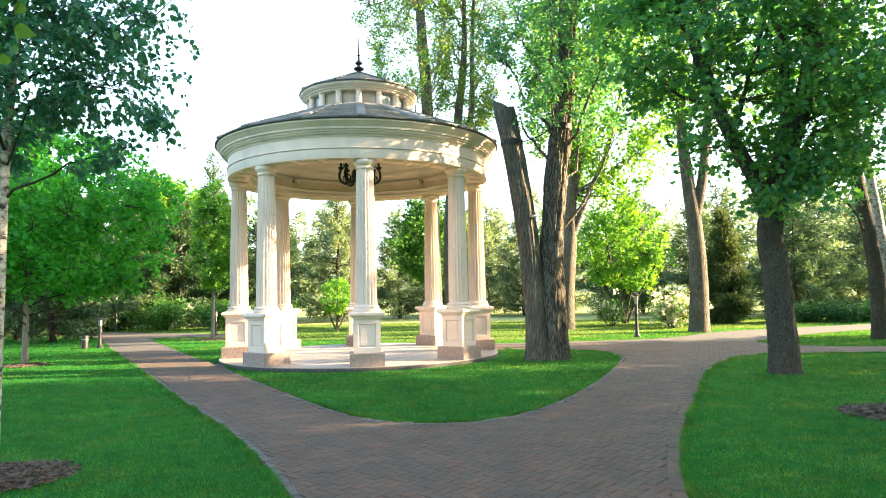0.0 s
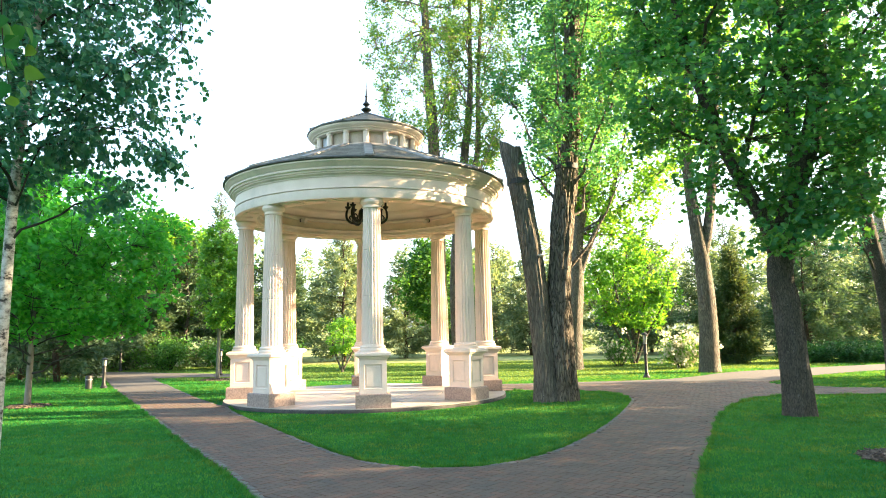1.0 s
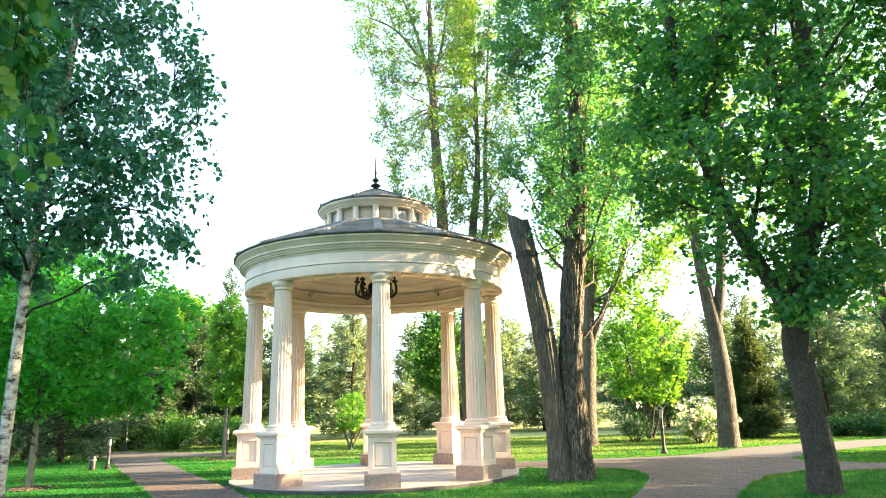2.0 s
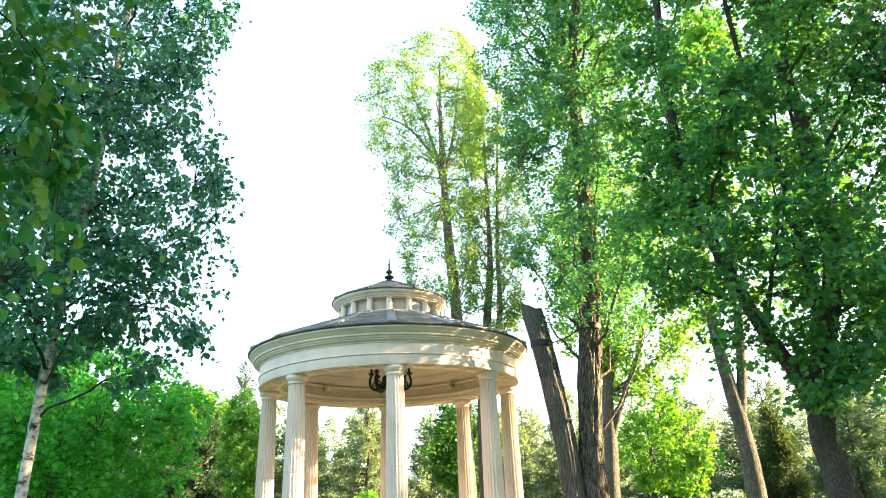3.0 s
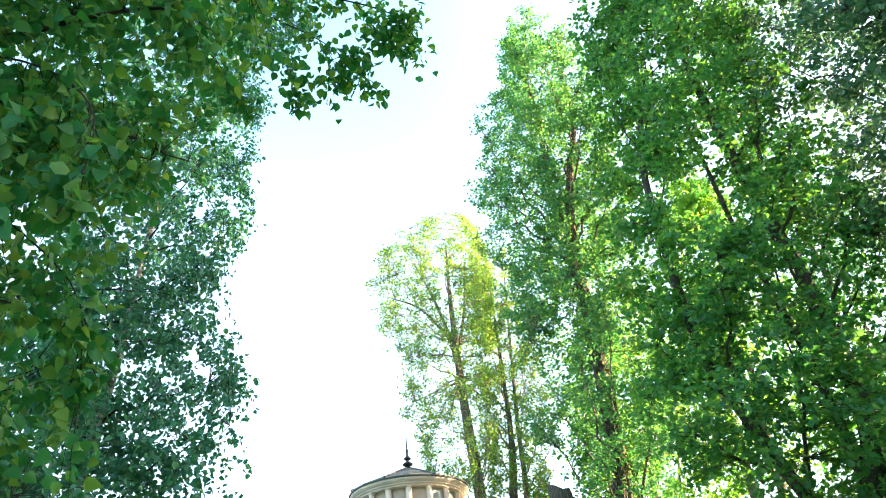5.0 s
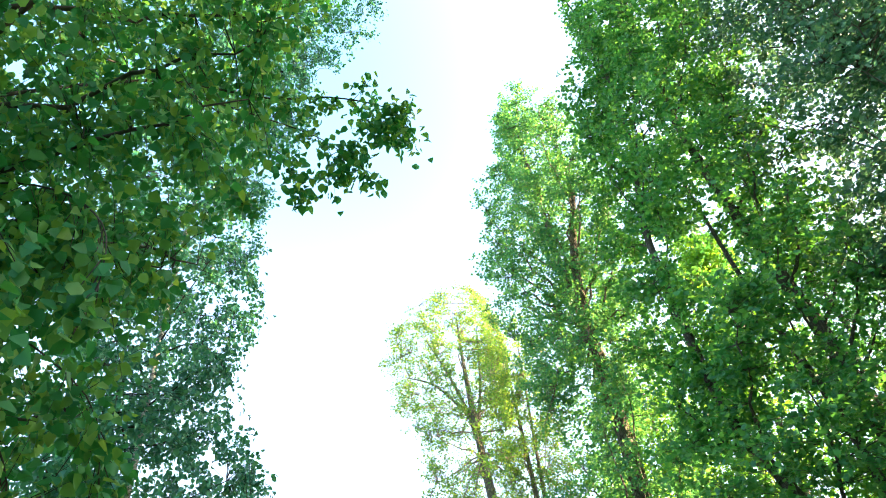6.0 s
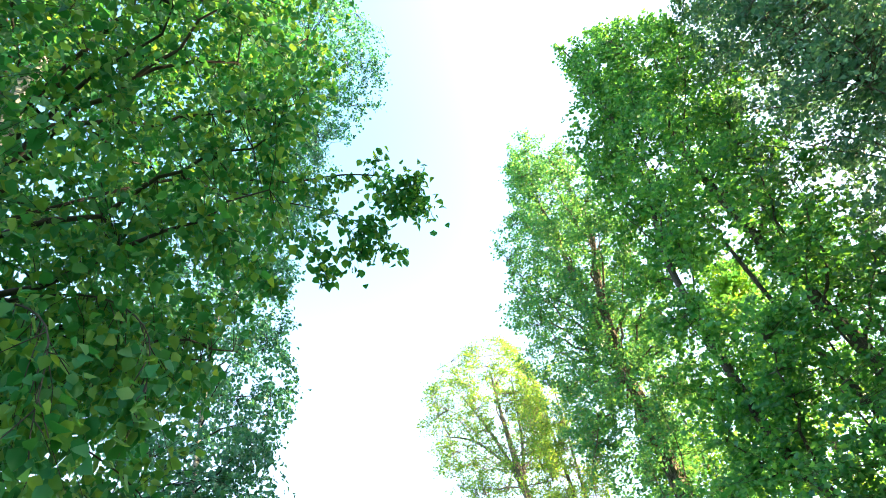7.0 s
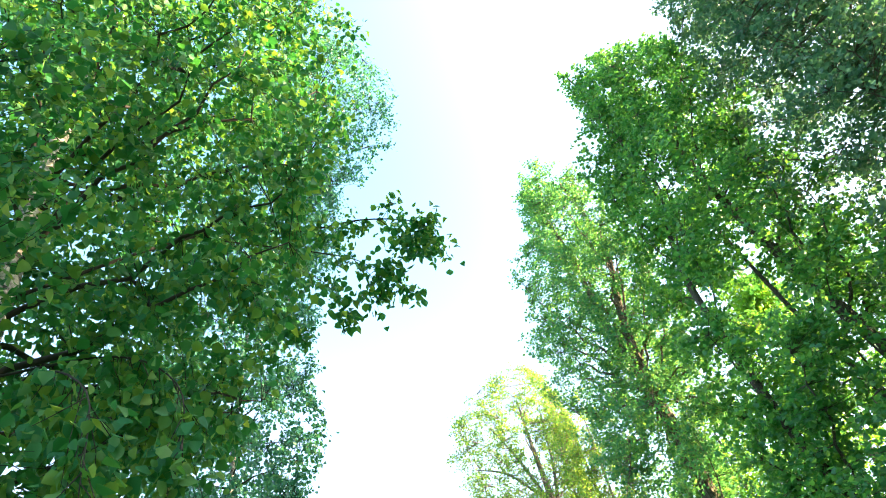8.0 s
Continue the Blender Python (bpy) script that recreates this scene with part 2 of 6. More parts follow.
GRASS_FAR = leaf("sunlit_tint_blade", [(0.06, 0.165, 0.036), (0.085, 0.195, 0.045), (0.125, 0.225, 0.055)], (2.2, 1.3, 0.7), 0.5, 0.65)
GRASS_BLADE = leaf("grass_blade", [(0.014, 0.148, 0.034), (0.020, 0.182, 0.04), (0.036, 0.215, 0.045)], (4.6, 1.3, 0.7), 0.5, 0.7, dry=(0.075, 0.21, 0.042), sheen=0.06)


def lawn_build(nt, b):
    v = coords(nt)
    big, mid, fine = noise_tex(nt, v, 0.35, 5), noise_tex(nt, v, 3.5, 5, 0.65), noise_tex(nt, v, 55, 4, 0.7)
    col = ramp(nt, fine, [(0.25, (0.014, 0.112, 0.026)), (0.55, (0.022, 0.153, 0.035)), (0.85, (0.042, 0.192, 0.042))])
    col = mix(nt, 1.0, col, ramp(nt, mid, [(0.3, (0.72, 0.8, 0.7)), (0.75, (1.25, 1.15, 1.05))]), "MULTIPLY")
    col = mix(nt, 1.0, col, ramp(nt, big, [(0.35, (0.72, 0.82, 0.8)), (0.7, (1.3, 1.16, 1.0))]), "MULTIPLY")
    # the lawn beyond the far path has sunlight painted in as a yellower tone
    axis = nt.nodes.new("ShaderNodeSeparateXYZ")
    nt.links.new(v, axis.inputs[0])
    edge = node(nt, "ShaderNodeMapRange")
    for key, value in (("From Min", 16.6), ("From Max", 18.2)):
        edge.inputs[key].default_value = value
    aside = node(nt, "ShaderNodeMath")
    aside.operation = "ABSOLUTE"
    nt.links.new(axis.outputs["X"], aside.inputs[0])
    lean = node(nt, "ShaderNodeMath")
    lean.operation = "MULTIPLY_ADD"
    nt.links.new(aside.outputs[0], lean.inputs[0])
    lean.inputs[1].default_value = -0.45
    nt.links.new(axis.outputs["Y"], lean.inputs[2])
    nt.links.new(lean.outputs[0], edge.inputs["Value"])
    sunlit_tint = ramp(nt, mid, [(0.3, (0.065, 0.165, 0.035)), (0.7, (0.125, 0.21, 0.055))])
    col = mix(nt, edge.outputs[0], col, sunlit_tint)
    # and the open field behind the pines is painted paler still, as in sun
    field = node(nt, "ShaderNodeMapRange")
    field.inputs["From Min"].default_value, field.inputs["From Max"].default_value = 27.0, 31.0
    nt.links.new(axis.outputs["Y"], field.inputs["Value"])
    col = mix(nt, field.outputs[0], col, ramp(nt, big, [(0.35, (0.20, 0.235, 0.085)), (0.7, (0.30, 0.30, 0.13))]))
    nt.links.new(col, b.inputs["Base Color"])
    b.inputs["Roughness"].default_value = 0.9
    b.inputs["Specular IOR Level"].default_value = 0.05
    bump(nt, b, fine, 0.9, 0.03)


LAWN = mat("mown_grass", lawn_build)


# ---- mesh tools ----
class Geo:
    """Collects vertices and faces of one part."""

    def __init__(self):
        self.v, self.f = [], []

    def add(self, verts, faces):
        o = len(self.v)
        self.v += [tuple(p) for p in verts]
        self.f += [tuple(i + o for i in f) for f in faces]
        return self

    def box(self, x0, x1, y0, y1, z0, z1, bev=0.0, m=None):
        if bev <= 0:
            p = [(x, y, z) for z in (z0, z1) for y in (y0, y1) for x in (x0, x1)]
            f = [(0, 2, 3, 1), (4, 5, 7, 6), (0, 1, 5, 4), (2, 6, 7, 3), (0, 4, 6, 2), (1, 3, 7, 5)]
        else:
            p = []
            for z, k in ((z0, 0), (z1 - bev, 0), (z1, bev)):
                p += [(x0 + k, y0 + k, z), (x1 - k, y0 + k, z), (x1 - k, y1 - k, z), (x0 + k, y1 - k, z)]
            f = [(3, 2, 1, 0), (8, 9, 10, 11)]
            for r in (0, 4):
                for i in range(4):
                    j = (i + 1) % 4
                    f.append((r + i, r + j, r + 4 + j, r + 4 + i))
        if m is not None:
            p = [tuple(m @ Vector(q)) for q in p]
        return self.add(p, f)

    def revolve(self, profile, segs=48, a0=0.0, a1=2 * math.pi, m=None, closed=False, flute=None):
        full = abs(a1 - a0 - 2 * math.pi) < 1e-6
        n = segs if full else segs + 1
        k = len(profile)
        p = []
        for i in range(n):
            a = a0 + (a1 - a0) * i / segs
            for j, (r, z) in enumerate(profile):
                rr = r * flute(i, j) if flute else r
                p.append((rr * math.cos(a), rr * math.sin(a), z))
        f = []
        for i in range(segs):
            i2 = (i + 1) % n
            for j in range(k if closed else k - 1):
                j2 = (j + 1) % k
                f.append((i * k + j, i2 * k + j, i2 * k + j2, i * k + j2))
        if closed and not full:
            f += [tuple(range(k - 1, -1, -1)), tuple((n - 1) * k + j for j in range(k))]
        if m is not None:
            p = [tuple(m @ Vector(q)) for q in p]
        return self.add(p, f)

    def tube(self, pts, radii, sides=8, rough=0.0, seed=0, cap=True, furrow=0.0):
        pts = [Vector(q) for q in pts]
        n = len(pts)
        up = Vector((0.31, 0.95, 0.05)).normalized()
        p, f = [], []
        for i, c in enumerate(pts):
            d = (pts[min(i + 1, n - 1)] - pts[max(i - 1, 0)]).normalized()
            s = d.cross(up)
            if s.length < 1e-3:
                s = d.cross(Vector((1, 0, 0)))
            s.normalize()
            t = s.cross(d)
            for j in range(sides):
                a = 2 * math.pi * j / sides
                w = math.cos(a) * s + math.sin(a) * t
                r = radii[i]
                if rough:
                    r *= 1 + rough * noise.noise(Vector((w.x * 1.7, w.y * 1.7, c.z * 0.7 + seed * 9.1))) + 0.5 * rough * noise.noise(Vector((w.x * 6, w.y * 6, c.z * 1.6 + seed))) - 0.55 * rough * max(0.0, 0.25 - abs(noise.noise(Vector((w.x * 9, w.y * 9, c.z * 1.1 + seed * 3))))) * 2.5
                if furrow:
                    r *= 1 - furrow * max(0.0, 0.22 - abs(noise.noise(Vector((w.x * 3.4, w.y * 3.4, c.z * 0.55 + seed * 5.3))))) * 4.5
                    r *= 1 - 0.5 * furrow * max(0.0, 0.2 - abs(noise.noise(Vector((w.x * 8, w.y * 8, c.z * 0.9 + seed * 2.1))))) * 5
                p.append(c + w * r)
        for i in range(n - 1):
            for j in range(sides):
                j2 = (j + 1) % sides
                f.append((i * sides + j, i * sides + j2, (i + 1) * sides + j2, (i + 1) * sides + j))
        if cap:
            f += [tuple(range(sides - 1, -1, -1)), tuple((n - 1) * sides + j for j in range(sides))]
        return self.add(p, f)

    def mesh(self, name, smooth=False):
        me = bpy.data.meshes.new(name)
        me.from_pydata(self.v, [], self.f)
        if smooth:
            me.polygons.foreach_set("use_smooth", [True] * len(me.polygons))
            if smooth != "all":
                me.set_sharp_from_angle(angle=radians(35))
        me.update()
        return me


def fast_mesh(name, verts, faces, smooth=False):
    """A mesh from number arrays: verts (n, 3), faces (m, k)."""
    verts, faces = np.asarray(verts, dtype=np.float32), np.asarray(faces, dtype=np.int32)
    me = bpy.data.meshes.new(name)
    me.vertices.add(len(verts))
    me.vertices.foreach_set("co", verts.ravel())
    m, k = faces.shape
    me.loops.add(m * k)
    me.loops.foreach_set("vertex_index", faces.ravel())
    me.polygons.add(m)
    me.polygons.foreach_set("loop_start", np.arange(0, m * k, k, dtype=np.int32))
    if smooth:
        me.polygons.foreach_set("use_smooth", np.ones(m, dtype=bool))
    me.update(calc_edges=True)
    return me


def part(name, geo, material, parent=None, label="", smooth=False, m=None):
    me = geo.mesh(name, smooth) if isinstance(geo, Geo) else geo
    if not me.materials:
        me.materials.append(material)
    ob = new(name, me)
    if parent is not None:
        ob.parent = parent
    if m is not None:
        ob.matrix_basis = m
    if label:
        ob["label"] = label
    return ob


def thing(name, label, category, at=(0, 0, 0), group="", rz=0.0, kind=""):
    e = new(name)
    e.matrix_basis = pose(*at, 0, 0, rz)
    return tagged(e, label, category, group, kind)


def smooth_path(ctrl, steps):
    """A rounded line through the control points."""
    c = [Vector(q) for q in ctrl]
    c = [2 * c[0] - c[1]] + c + [2 * c[-1] - c[-2]]
    out = []
    for i in range(1, len(c) - 2):
        for s in range(steps):
            t = s / steps
            a, b, d, e = c[i - 1], c[i], c[i + 1], c[i + 2]
            out.append(0.5 * ((2 * b) + (d - a) * t + (2 * a - 5 * b + 4 * d - e) * t * t + (3 * b - a - 3 * d + e) * t ** 3))
    out.append(c[-2])
    return out


def unit(a):
    return a / np.maximum(np.linalg.norm(a, axis=1, keepdims=True), 1e-9)


def leaves_mesh(name, P, D, N, L, W, rng, ovate=False, fold=0.18, lobed=False):
    """Many folded leaves: base P, axis D, face normal N, length L, width W."""
    n = len(P)
    S = unit(np.cross(D, N))
    N = unit(np.cross(S, D))
    L = (L * rng.uniform(0.65, 1.25, n))[:, None]
    W = L * W
    if lobed:
        half = ((0.15, 0.40), (0.36, 0.25), (0.64, 0.50))
        rows = ((0.0, 0.0), *half, (1.0, 0.0), *((a, -b) for a, b in reversed(half)))
        V = np.stack([P + D * L * a + S * W * b + N * W * fold * (abs(b) * 2) - N * L * 0.16 * a * a for a, b in rows], axis=1)
        F = np.array([(0, 1, 2, 3, 4), (0, 4, 5, 6, 7)])
    elif ovate:
        rows = ((0.0, 0.0), (0.22, 0.44), (0.55, 0.40), (1.0, 0.0), (0.55, -0.40), (0.22, -0.44))
        V = np.stack([P + D * L * a + S * W * b + N * W * fold * (abs(b) * 2) - N * L * 0.12 * a * a for a, b in rows], axis=1)
        F = np.array([(0, 1, 2, 3), (0, 3, 4, 5)])
    else:
        rows = ((0.0, 0.0), (0.42, 0.5), (1.0, 0.0), (0.42, -0.5))
        V = np.stack([P + D * L * a + S * W * b + N * W * fold * (abs(b) * 2) for a, b in rows], axis=1)
        F = np.array([(0, 1, 2), (0, 2, 3)])
    k = V.shape[1]
    faces = (F[None] + (np.arange(n) * k)[:, None, None]).reshape(-1, F.shape[1])
    return fast_mesh(name, V.reshape(-1, 3), faces)


def limb_line(rng, start, way, length, bend_up, wander, steps=7):
    pts, d = [np.array(start, float)], np.array(way, float)
    d /= np.linalg.norm(d)
    for i in range(steps):
        d = d + np.array([0, 0, bend_up / steps]) + rng.normal(0, wander / steps ** 0.5, 3)
        d /= np.linalg.norm(d)
        pts.append(pts[-1] + d * length / steps)
    return np.array(pts)


def at_share(pts, s):
    x = s * (len(pts) - 1)
    i = min(int(x), len(pts) - 2)
    return pts[i] + (pts[i + 1] - pts[i]) * (x - i)


def tree(name, label, stems, bark_mat, leaf_mat, seed, limbs=16, low=0.35, reach=3.0, rise=0.5, bend=0.3, twigs=9, leaves=26000,
         size=0.11, hang=0.0, sides=14, group="", limb_parts=True, extra=(), sparse=(0, 1), limb_mat=None):
    """A broad-leaved tree: stems are (control points, foot radius, top radius). Limbs leave the stems, twigs the limbs, leaves sit round the twigs."""
    rng = np.random.default_rng(seed)
    foot = Vector(stems[0][0][0])
    root = thing(name, label, "tree", foot, group)
    lines = []
    for k, (ctrl, r0, r1) in enumerate(stems):
        line = smooth_path(ctrl, 16 if sides > 18 else 9)
        n = len(line)
        rad = [r1 + (r0 - r1) * (1 - i / (n - 1)) ** 0.8 + (r0 * 0.35 * math.exp(-i / (n * 0.035)) if k == 0 else 0) for i in range(n)]
        line_up = [p - foot for p in line]
        part("trunk", Geo().tube(line_up, rad, sides, 0.10, seed + k), bark_mat, root, smooth="all")
        lines.append((np.array([list(p) for p in line_up]), rad))
    twig_ends, thin = [], []
    starts = []
    per = [max(1, round(limbs * len(l) / sum(len(q) for q, _ in lines))) for l, _ in lines]
    for (line, rad), count in zip(lines, per):
        for i in range(count):
            s = low + (1 - low) * ((i + rng.uniform(0.1, 0.9)) / count)
            az = i * 2.399 + rng.uniform(-0.5, 0.5)
            rel = (s - low) / (1 - low)
            k = (0.55 + 0.9 * rel * (1 - rel) * 2) * (1 - 0.55 * rel ** 3)
            lift = rise + 0.5 * rel
            starts.append((at_share(line, s), (math.cos(az), math.sin(az), lift), reach * k * rng.uniform(0.8, 1.2), rad[min(int(s * len(rad)), len(rad) - 1)] * 0.33))
    joined = Geo()
    guided = {}
    for ctrl, rd, tw_share in extra:
        line = np.array([list(p - foot) for p in smooth_path(ctrl, 4)])
        guided[len(starts)] = (line, tw_share)
        starts.append((line[0], line[-1] - line[0], float(np.linalg.norm(np.diff(line, axis=0), axis=1).sum()), rd))
    for number, (st, way, ln, rd) in enumerate(starts):
        g = Geo() if limb_parts else joined
        pts = limb_line(rng, st, way, ln, bend, 0.32)
        if number in guided:
            pts, ln = guided[number][0], ln * guided[number][1]
        rd = min(max(rd, 0.012), 0.16)
        g.tube(pts, np.linspace(rd, rd * 0.18, len(pts)), 6)
        for q in range(twigs):
            s = 0.25 + 0.75 * (q + rng.uniform(0, 1)) / twigs
            base = at_share(pts, min(s, 0.999))
            d = pts[-1] - pts[0]
            d = d / np.linalg.norm(d) * 0.7 + rng.normal(0, 0.75, 3)
            d[2] -= hang
            tw = limb_line(rng, base, d, ln * 0.42 * rng.uniform(0.5, 1.2) + 0.15, -hang * 2.2, 0.35, 5)
            joined.tube(tw, np.linspace(rd * 0.16 + 0.002, 0.0018, len(tw)), 3, cap=False)
            twig_ends.append(tw)
            thin.append(0.7 if number in guided else sparse[1] if st[2] < sparse[0] else 1.0)
        twig_ends.append(pts[3:])
        thin.append(0.7 if number in guided else sparse[1] if st[2] < sparse[0] else 1.0)
        if limb_parts:
            part("limb", g, limb_mat or bark_mat, root, smooth="all")
    tagged(part("twig_growth", joined, limb_mat or bark_mat, root, smooth="all"), kind="stuff")
    # leaves
    T = len(twig_ends)
    share = np.array([np.linalg.norm(np.diff(t, axis=0), axis=1).sum() + 0.1 for t in twig_ends]) * np.array(thin)
    which = rng.choice(T, leaves, p=share / share.sum())
    s = rng.uniform(0.15, 1.0, leaves) ** 0.8
    longest = max(len(t) for t in twig_ends)
    table = np.zeros((T, longest, 3))
    lens = np.array([len(t) for t in twig_ends])
    for i, t in enumerate(twig_ends):
        table[i, :len(t)] = t
    x = s * (lens[which] - 1)
    i0 = np.minimum(x.astype(int), lens[which] - 2)
    P = table[which, i0] + (table[which, i0 + 1] - table[which, i0]) * (x - i0)[:, None]
    P = P + rng.normal(0, 0.22, (leaves, 3)) * rng.uniform(0.2, 1, (leaves, 1))
    D = rng.normal(0, 1, (leaves, 3))
    D[:, 2] = D[:, 2] * 0.5 - 0.25 - 1.4 * hang
    N = rng.normal(0, 0.6, (leaves, 3))
    N[:, 2] += 1.0 if hang < 0.3 else 0.2
    crown = part("crown", leaves_mesh("crown", P, unit(D), N, size, 0.75, rng), leaf_mat, root)
    tagged(crown, kind="stuff")
    return root


def grown(name, label, stems, bark_mat, leaf_mat, seed, env, limbs=40, sprigs=2200, per=24, size=0.10, width=0.75, droop=0.0, spread=0.10, gaps=-0.2, gap_size=1.6,
          shell=0.5, steep=0.9, limb_mat=None, group="", shape="", sides=14, rough=0.10, furrow=0.0, clear=0.0, holes=(), twig_r=0.006, lump=0.22, extra=(), dense=()):
    """A broad-leaved tree grown into its crown. stems are (control points, foot radius, top radius); env are rows of the crown's outline
    (height, centre x, centre y, reach to -x, reach to +x, reach in y). Limbs run from the stems to the outline, sprigs fill it unevenly."""
    rng = np.random.default_rng(seed)
    foot = Vector(stems[0][0][0])
    off = np.array(foot)
    root = thing(name, label, "tree", foot, group)
    lines = []
    for k, (ctrl, r0, r1) in enumerate(stems):
        line = smooth_path(ctrl, 16 if sides > 18 else 9)
        n = len(line)
        rad = [r1 + (r0 - r1) * (1 - i / (n - 1)) ** 0.8 + (r0 * 0.22 * math.exp(-i / (n * 0.03)) if k == 0 else 0) for i in range(n)]
        part("trunk", Geo().tube([p - foot for p in line], rad, sides, rough, seed + k, furrow=furrow), bark_mat, root, smooth="all")
        lines.append((np.array([list(p) for p in line]), np.array(rad)))
    E = np.array(env, float)

    def outline(z, az):
        cx, cy, rl, rr, ry = (np.interp(z, E[:, 0], E[:, c]) for c in range(1, 6))
        rx = np.where(np.cos(az) < 0, rl, rr)
        return cx, cy, np.hypot(rx * np.cos(az), ry * np.sin(az))

    # limbs
    nodes = [line[line[:, 2] > E[0, 0] - 0.5] for line, _ in lines]
    z0, z1 = E[0, 0], E[-1, 0]
    for i in range(limbs):
        zt = z0 + (z1 - z0) * (clear + (1 - clear) * ((i + rng.uniform(0, 1)) / limbs) ** 0.9)
        az = i * 2.399 + rng.uniform(-0.6, 0.6)
        cx, cy, r = outline(zt, az)
        end = np.array([cx + 0.86 * r * math.cos(az), cy + 0.86 * r * math.sin(az), zt])
        best = None
        for line, rad in lines:
            want = zt - steep * np.hypot(line[:, 0] - end[0], line[:, 1] - end[1])
            j = int(np.argmin(np.abs(line[:, 2] - want) + 0.4 * np.hypot(line[:, 0] - end[0], line[:, 1] - end[1])))
            cost = np.linalg.norm(line[j] - end)
            if best is None or cost < best[0]:
                best = (cost, line[j], rad[j])
        cost, st, rs = best
        if cost < 0.25:
            continue
        mid = st + (end - st) * np.array([0.6, 0.6, 0.42 if droop < 0.2 else 0.8]) + rng.normal(0, 0.05 * cost, 3)
        t = np.linspace(0, 1, 9)[:, None]
        pts = st * (1 - t) ** 2 + mid * 2 * t * (1 - t) + end * t * t
        pts[1:-1] += rng.normal(0, 0.018 * cost, (7, 3))
        rd = min(max(0.36 * rs, 0.008), 0.04, (0.010 + 0.020 * cost) * (0.45 if droop > 0.2 else 1.0))
        part("limb", Geo().tube(pts - off, np.linspace(rd, max(0.2 * rd, 0.003), 9), 6), limb_mat or bark_mat, root, smooth="all")
        nodes.append(pts[2:])
    # places of the sprigs: an uneven outline with gaps
    count = sprigs * 4
    zs = np.linspace(z0, z1, 160)
    w = np.interp(zs, E[:, 0], (E[:, 3] + E[:, 4]) * E[:, 5]) ** 0.75
    z = np.interp(rng.uniform(0, 1, count), np.cumsum(w) / w.sum(), zs)
    az = rng.uniform(0, 2 * math.pi, count)
    cx, cy, r = outline(z, az)
    q = rng.uniform(0, 1, count) ** shell
    bulge = np.array([1 + lump * noise.noise(Vector((1.6 * math.cos(a), 1.6 * math.sin(a), zz * 0.55 + seed))) + 0.6 * lump * noise.noise(Vector((4 * math.cos(a), 4 * math.sin(a), zz * 1.5 + seed))) for a, zz in zip(az, z)])
    P = np.stack([cx + q * r * bulge * np.cos(az), cy + q * r * bulge * np.sin(az), z], axis=1)
    thick = np.array([noise.noise(Vector(p) / gap_size + Vector((seed, 0, 0))) for p in P])
    keep = thick > (np.interp(z, (z0, z1), gaps) if isinstance(gaps, tuple) else gaps)
    for c, rad in holes:
        keep &= np.linalg.norm(P - np.array(c), axis=1) > rad
    P = P[keep][:sprigs]
    for (x, y, zc), rad, n in dense:
        P = np.concatenate([P, np.array([x, y, zc]) + unit(rng.normal(0, 1, (n, 3))) * rad * rng.uniform(0, 1, (n, 1)) ** 0.4])
    Q = np.concatenate(nodes)
    best, at = np.full(len(P), 1e9), np.zeros(len(P), int)
    for j in range(0, len(Q), 64):
        d = P[:, None] - Q[None, j:j + 64]
        c = np.linalg.norm(d, axis=2) + 0.7 * np.maximum(0, d[:, :, 2] if droop > 0.2 else -d[:, :, 2])
        k = c.argmin(axis=1)
        m = c[np.arange(len(P)), k]
        at = np.where(m < best, k + j, at)
        best = np.minimum(best, m)
    B = Q[at]
    length = np.linalg.norm(P - B, axis=1, keepdims=True)
    bend = rng.normal(0, 0.10, P.shape) * length
    C = B + (P - B) * np.array([0.55, 0.55, 0.5]) + bend
    if droop > 0.2:
        C[:, 2] = np.maximum(B[:, 2], P[:, 2]) + 0.06 * length[:, 0]
    # guided boughs with their own hanging sprigs
    for ctrl, rd, n, drop in extra:
        line = np.array([list(p) for p in smooth_path(ctrl, 5)])
        part("limb", Geo().tube(line - off, np.linspace(rd, 0.25 * rd, len(line)), 6), limb_mat or bark_mat, root, smooth="all")
        b = np.array([at_share(line, u) for u in rng.uniform(0.3, 1.0, n)])
        e = b + rng.normal(0, 0.07, (n, 3)) * np.array([1, 1, 0.5]) - np.array([0, 0, 1]) * drop * rng.uniform(0.2, 1, (n, 1))
        B, P, C = np.concatenate([B, b]), np.concatenate([P, e]), np.concatenate([C, (b + e) / 2 + rng.normal(0, 0.02, (n, 3))])
    # twigs
    t = np.linspace(0, 1, 3)[None, :, None]
    T = B[:, None] * (1 - t) ** 2 + C[:, None] * 2 * t * (1 - t) + P[:, None] * t * t - off
    n = len(T)
    way = unit(P - B)
    side = unit(np.cross(way, np.where(np.abs(way[:, 2:3]) > 0.9, [[1.0, 0, 0]], [[0, 0, 1.0]])))
    third = np.cross(way, side)
    r = twig_r * np.linspace(1, 0.3, 3)[None, :, None]
    rings = np.stack([T + r * (math.cos(a) * side + math.sin(a) * third)[:, None] for a in (0, 2.094, 4.189)], axis=2)
    quad = np.array([(i * 3 + j, i * 3 + (j + 1) % 3, i * 3 + 3 + (j + 1) % 3, i * 3 + 3 + j) for i in range(2) for j in range(3)])
    tagged(part("twig_growth", fast_mesh("twig_growth", rings.reshape(-1, 3), (quad[None] + (np.arange(n) * 9)[:, None, None]).reshape(-1, 4)), limb_mat or bark_mat, root), kind="stuff")
    # leaves
    which = np.repeat(np.arange(n), per)
    m = len(which)
    u = rng.uniform(0.25, 1.0, m) ** 0.7 * 2
    i0 = np.minimum(u.astype(int), 1)
    L = T[which, i0] + (T[which, i0 + 1] - T[which, i0]) * (u - i0)[:, None]
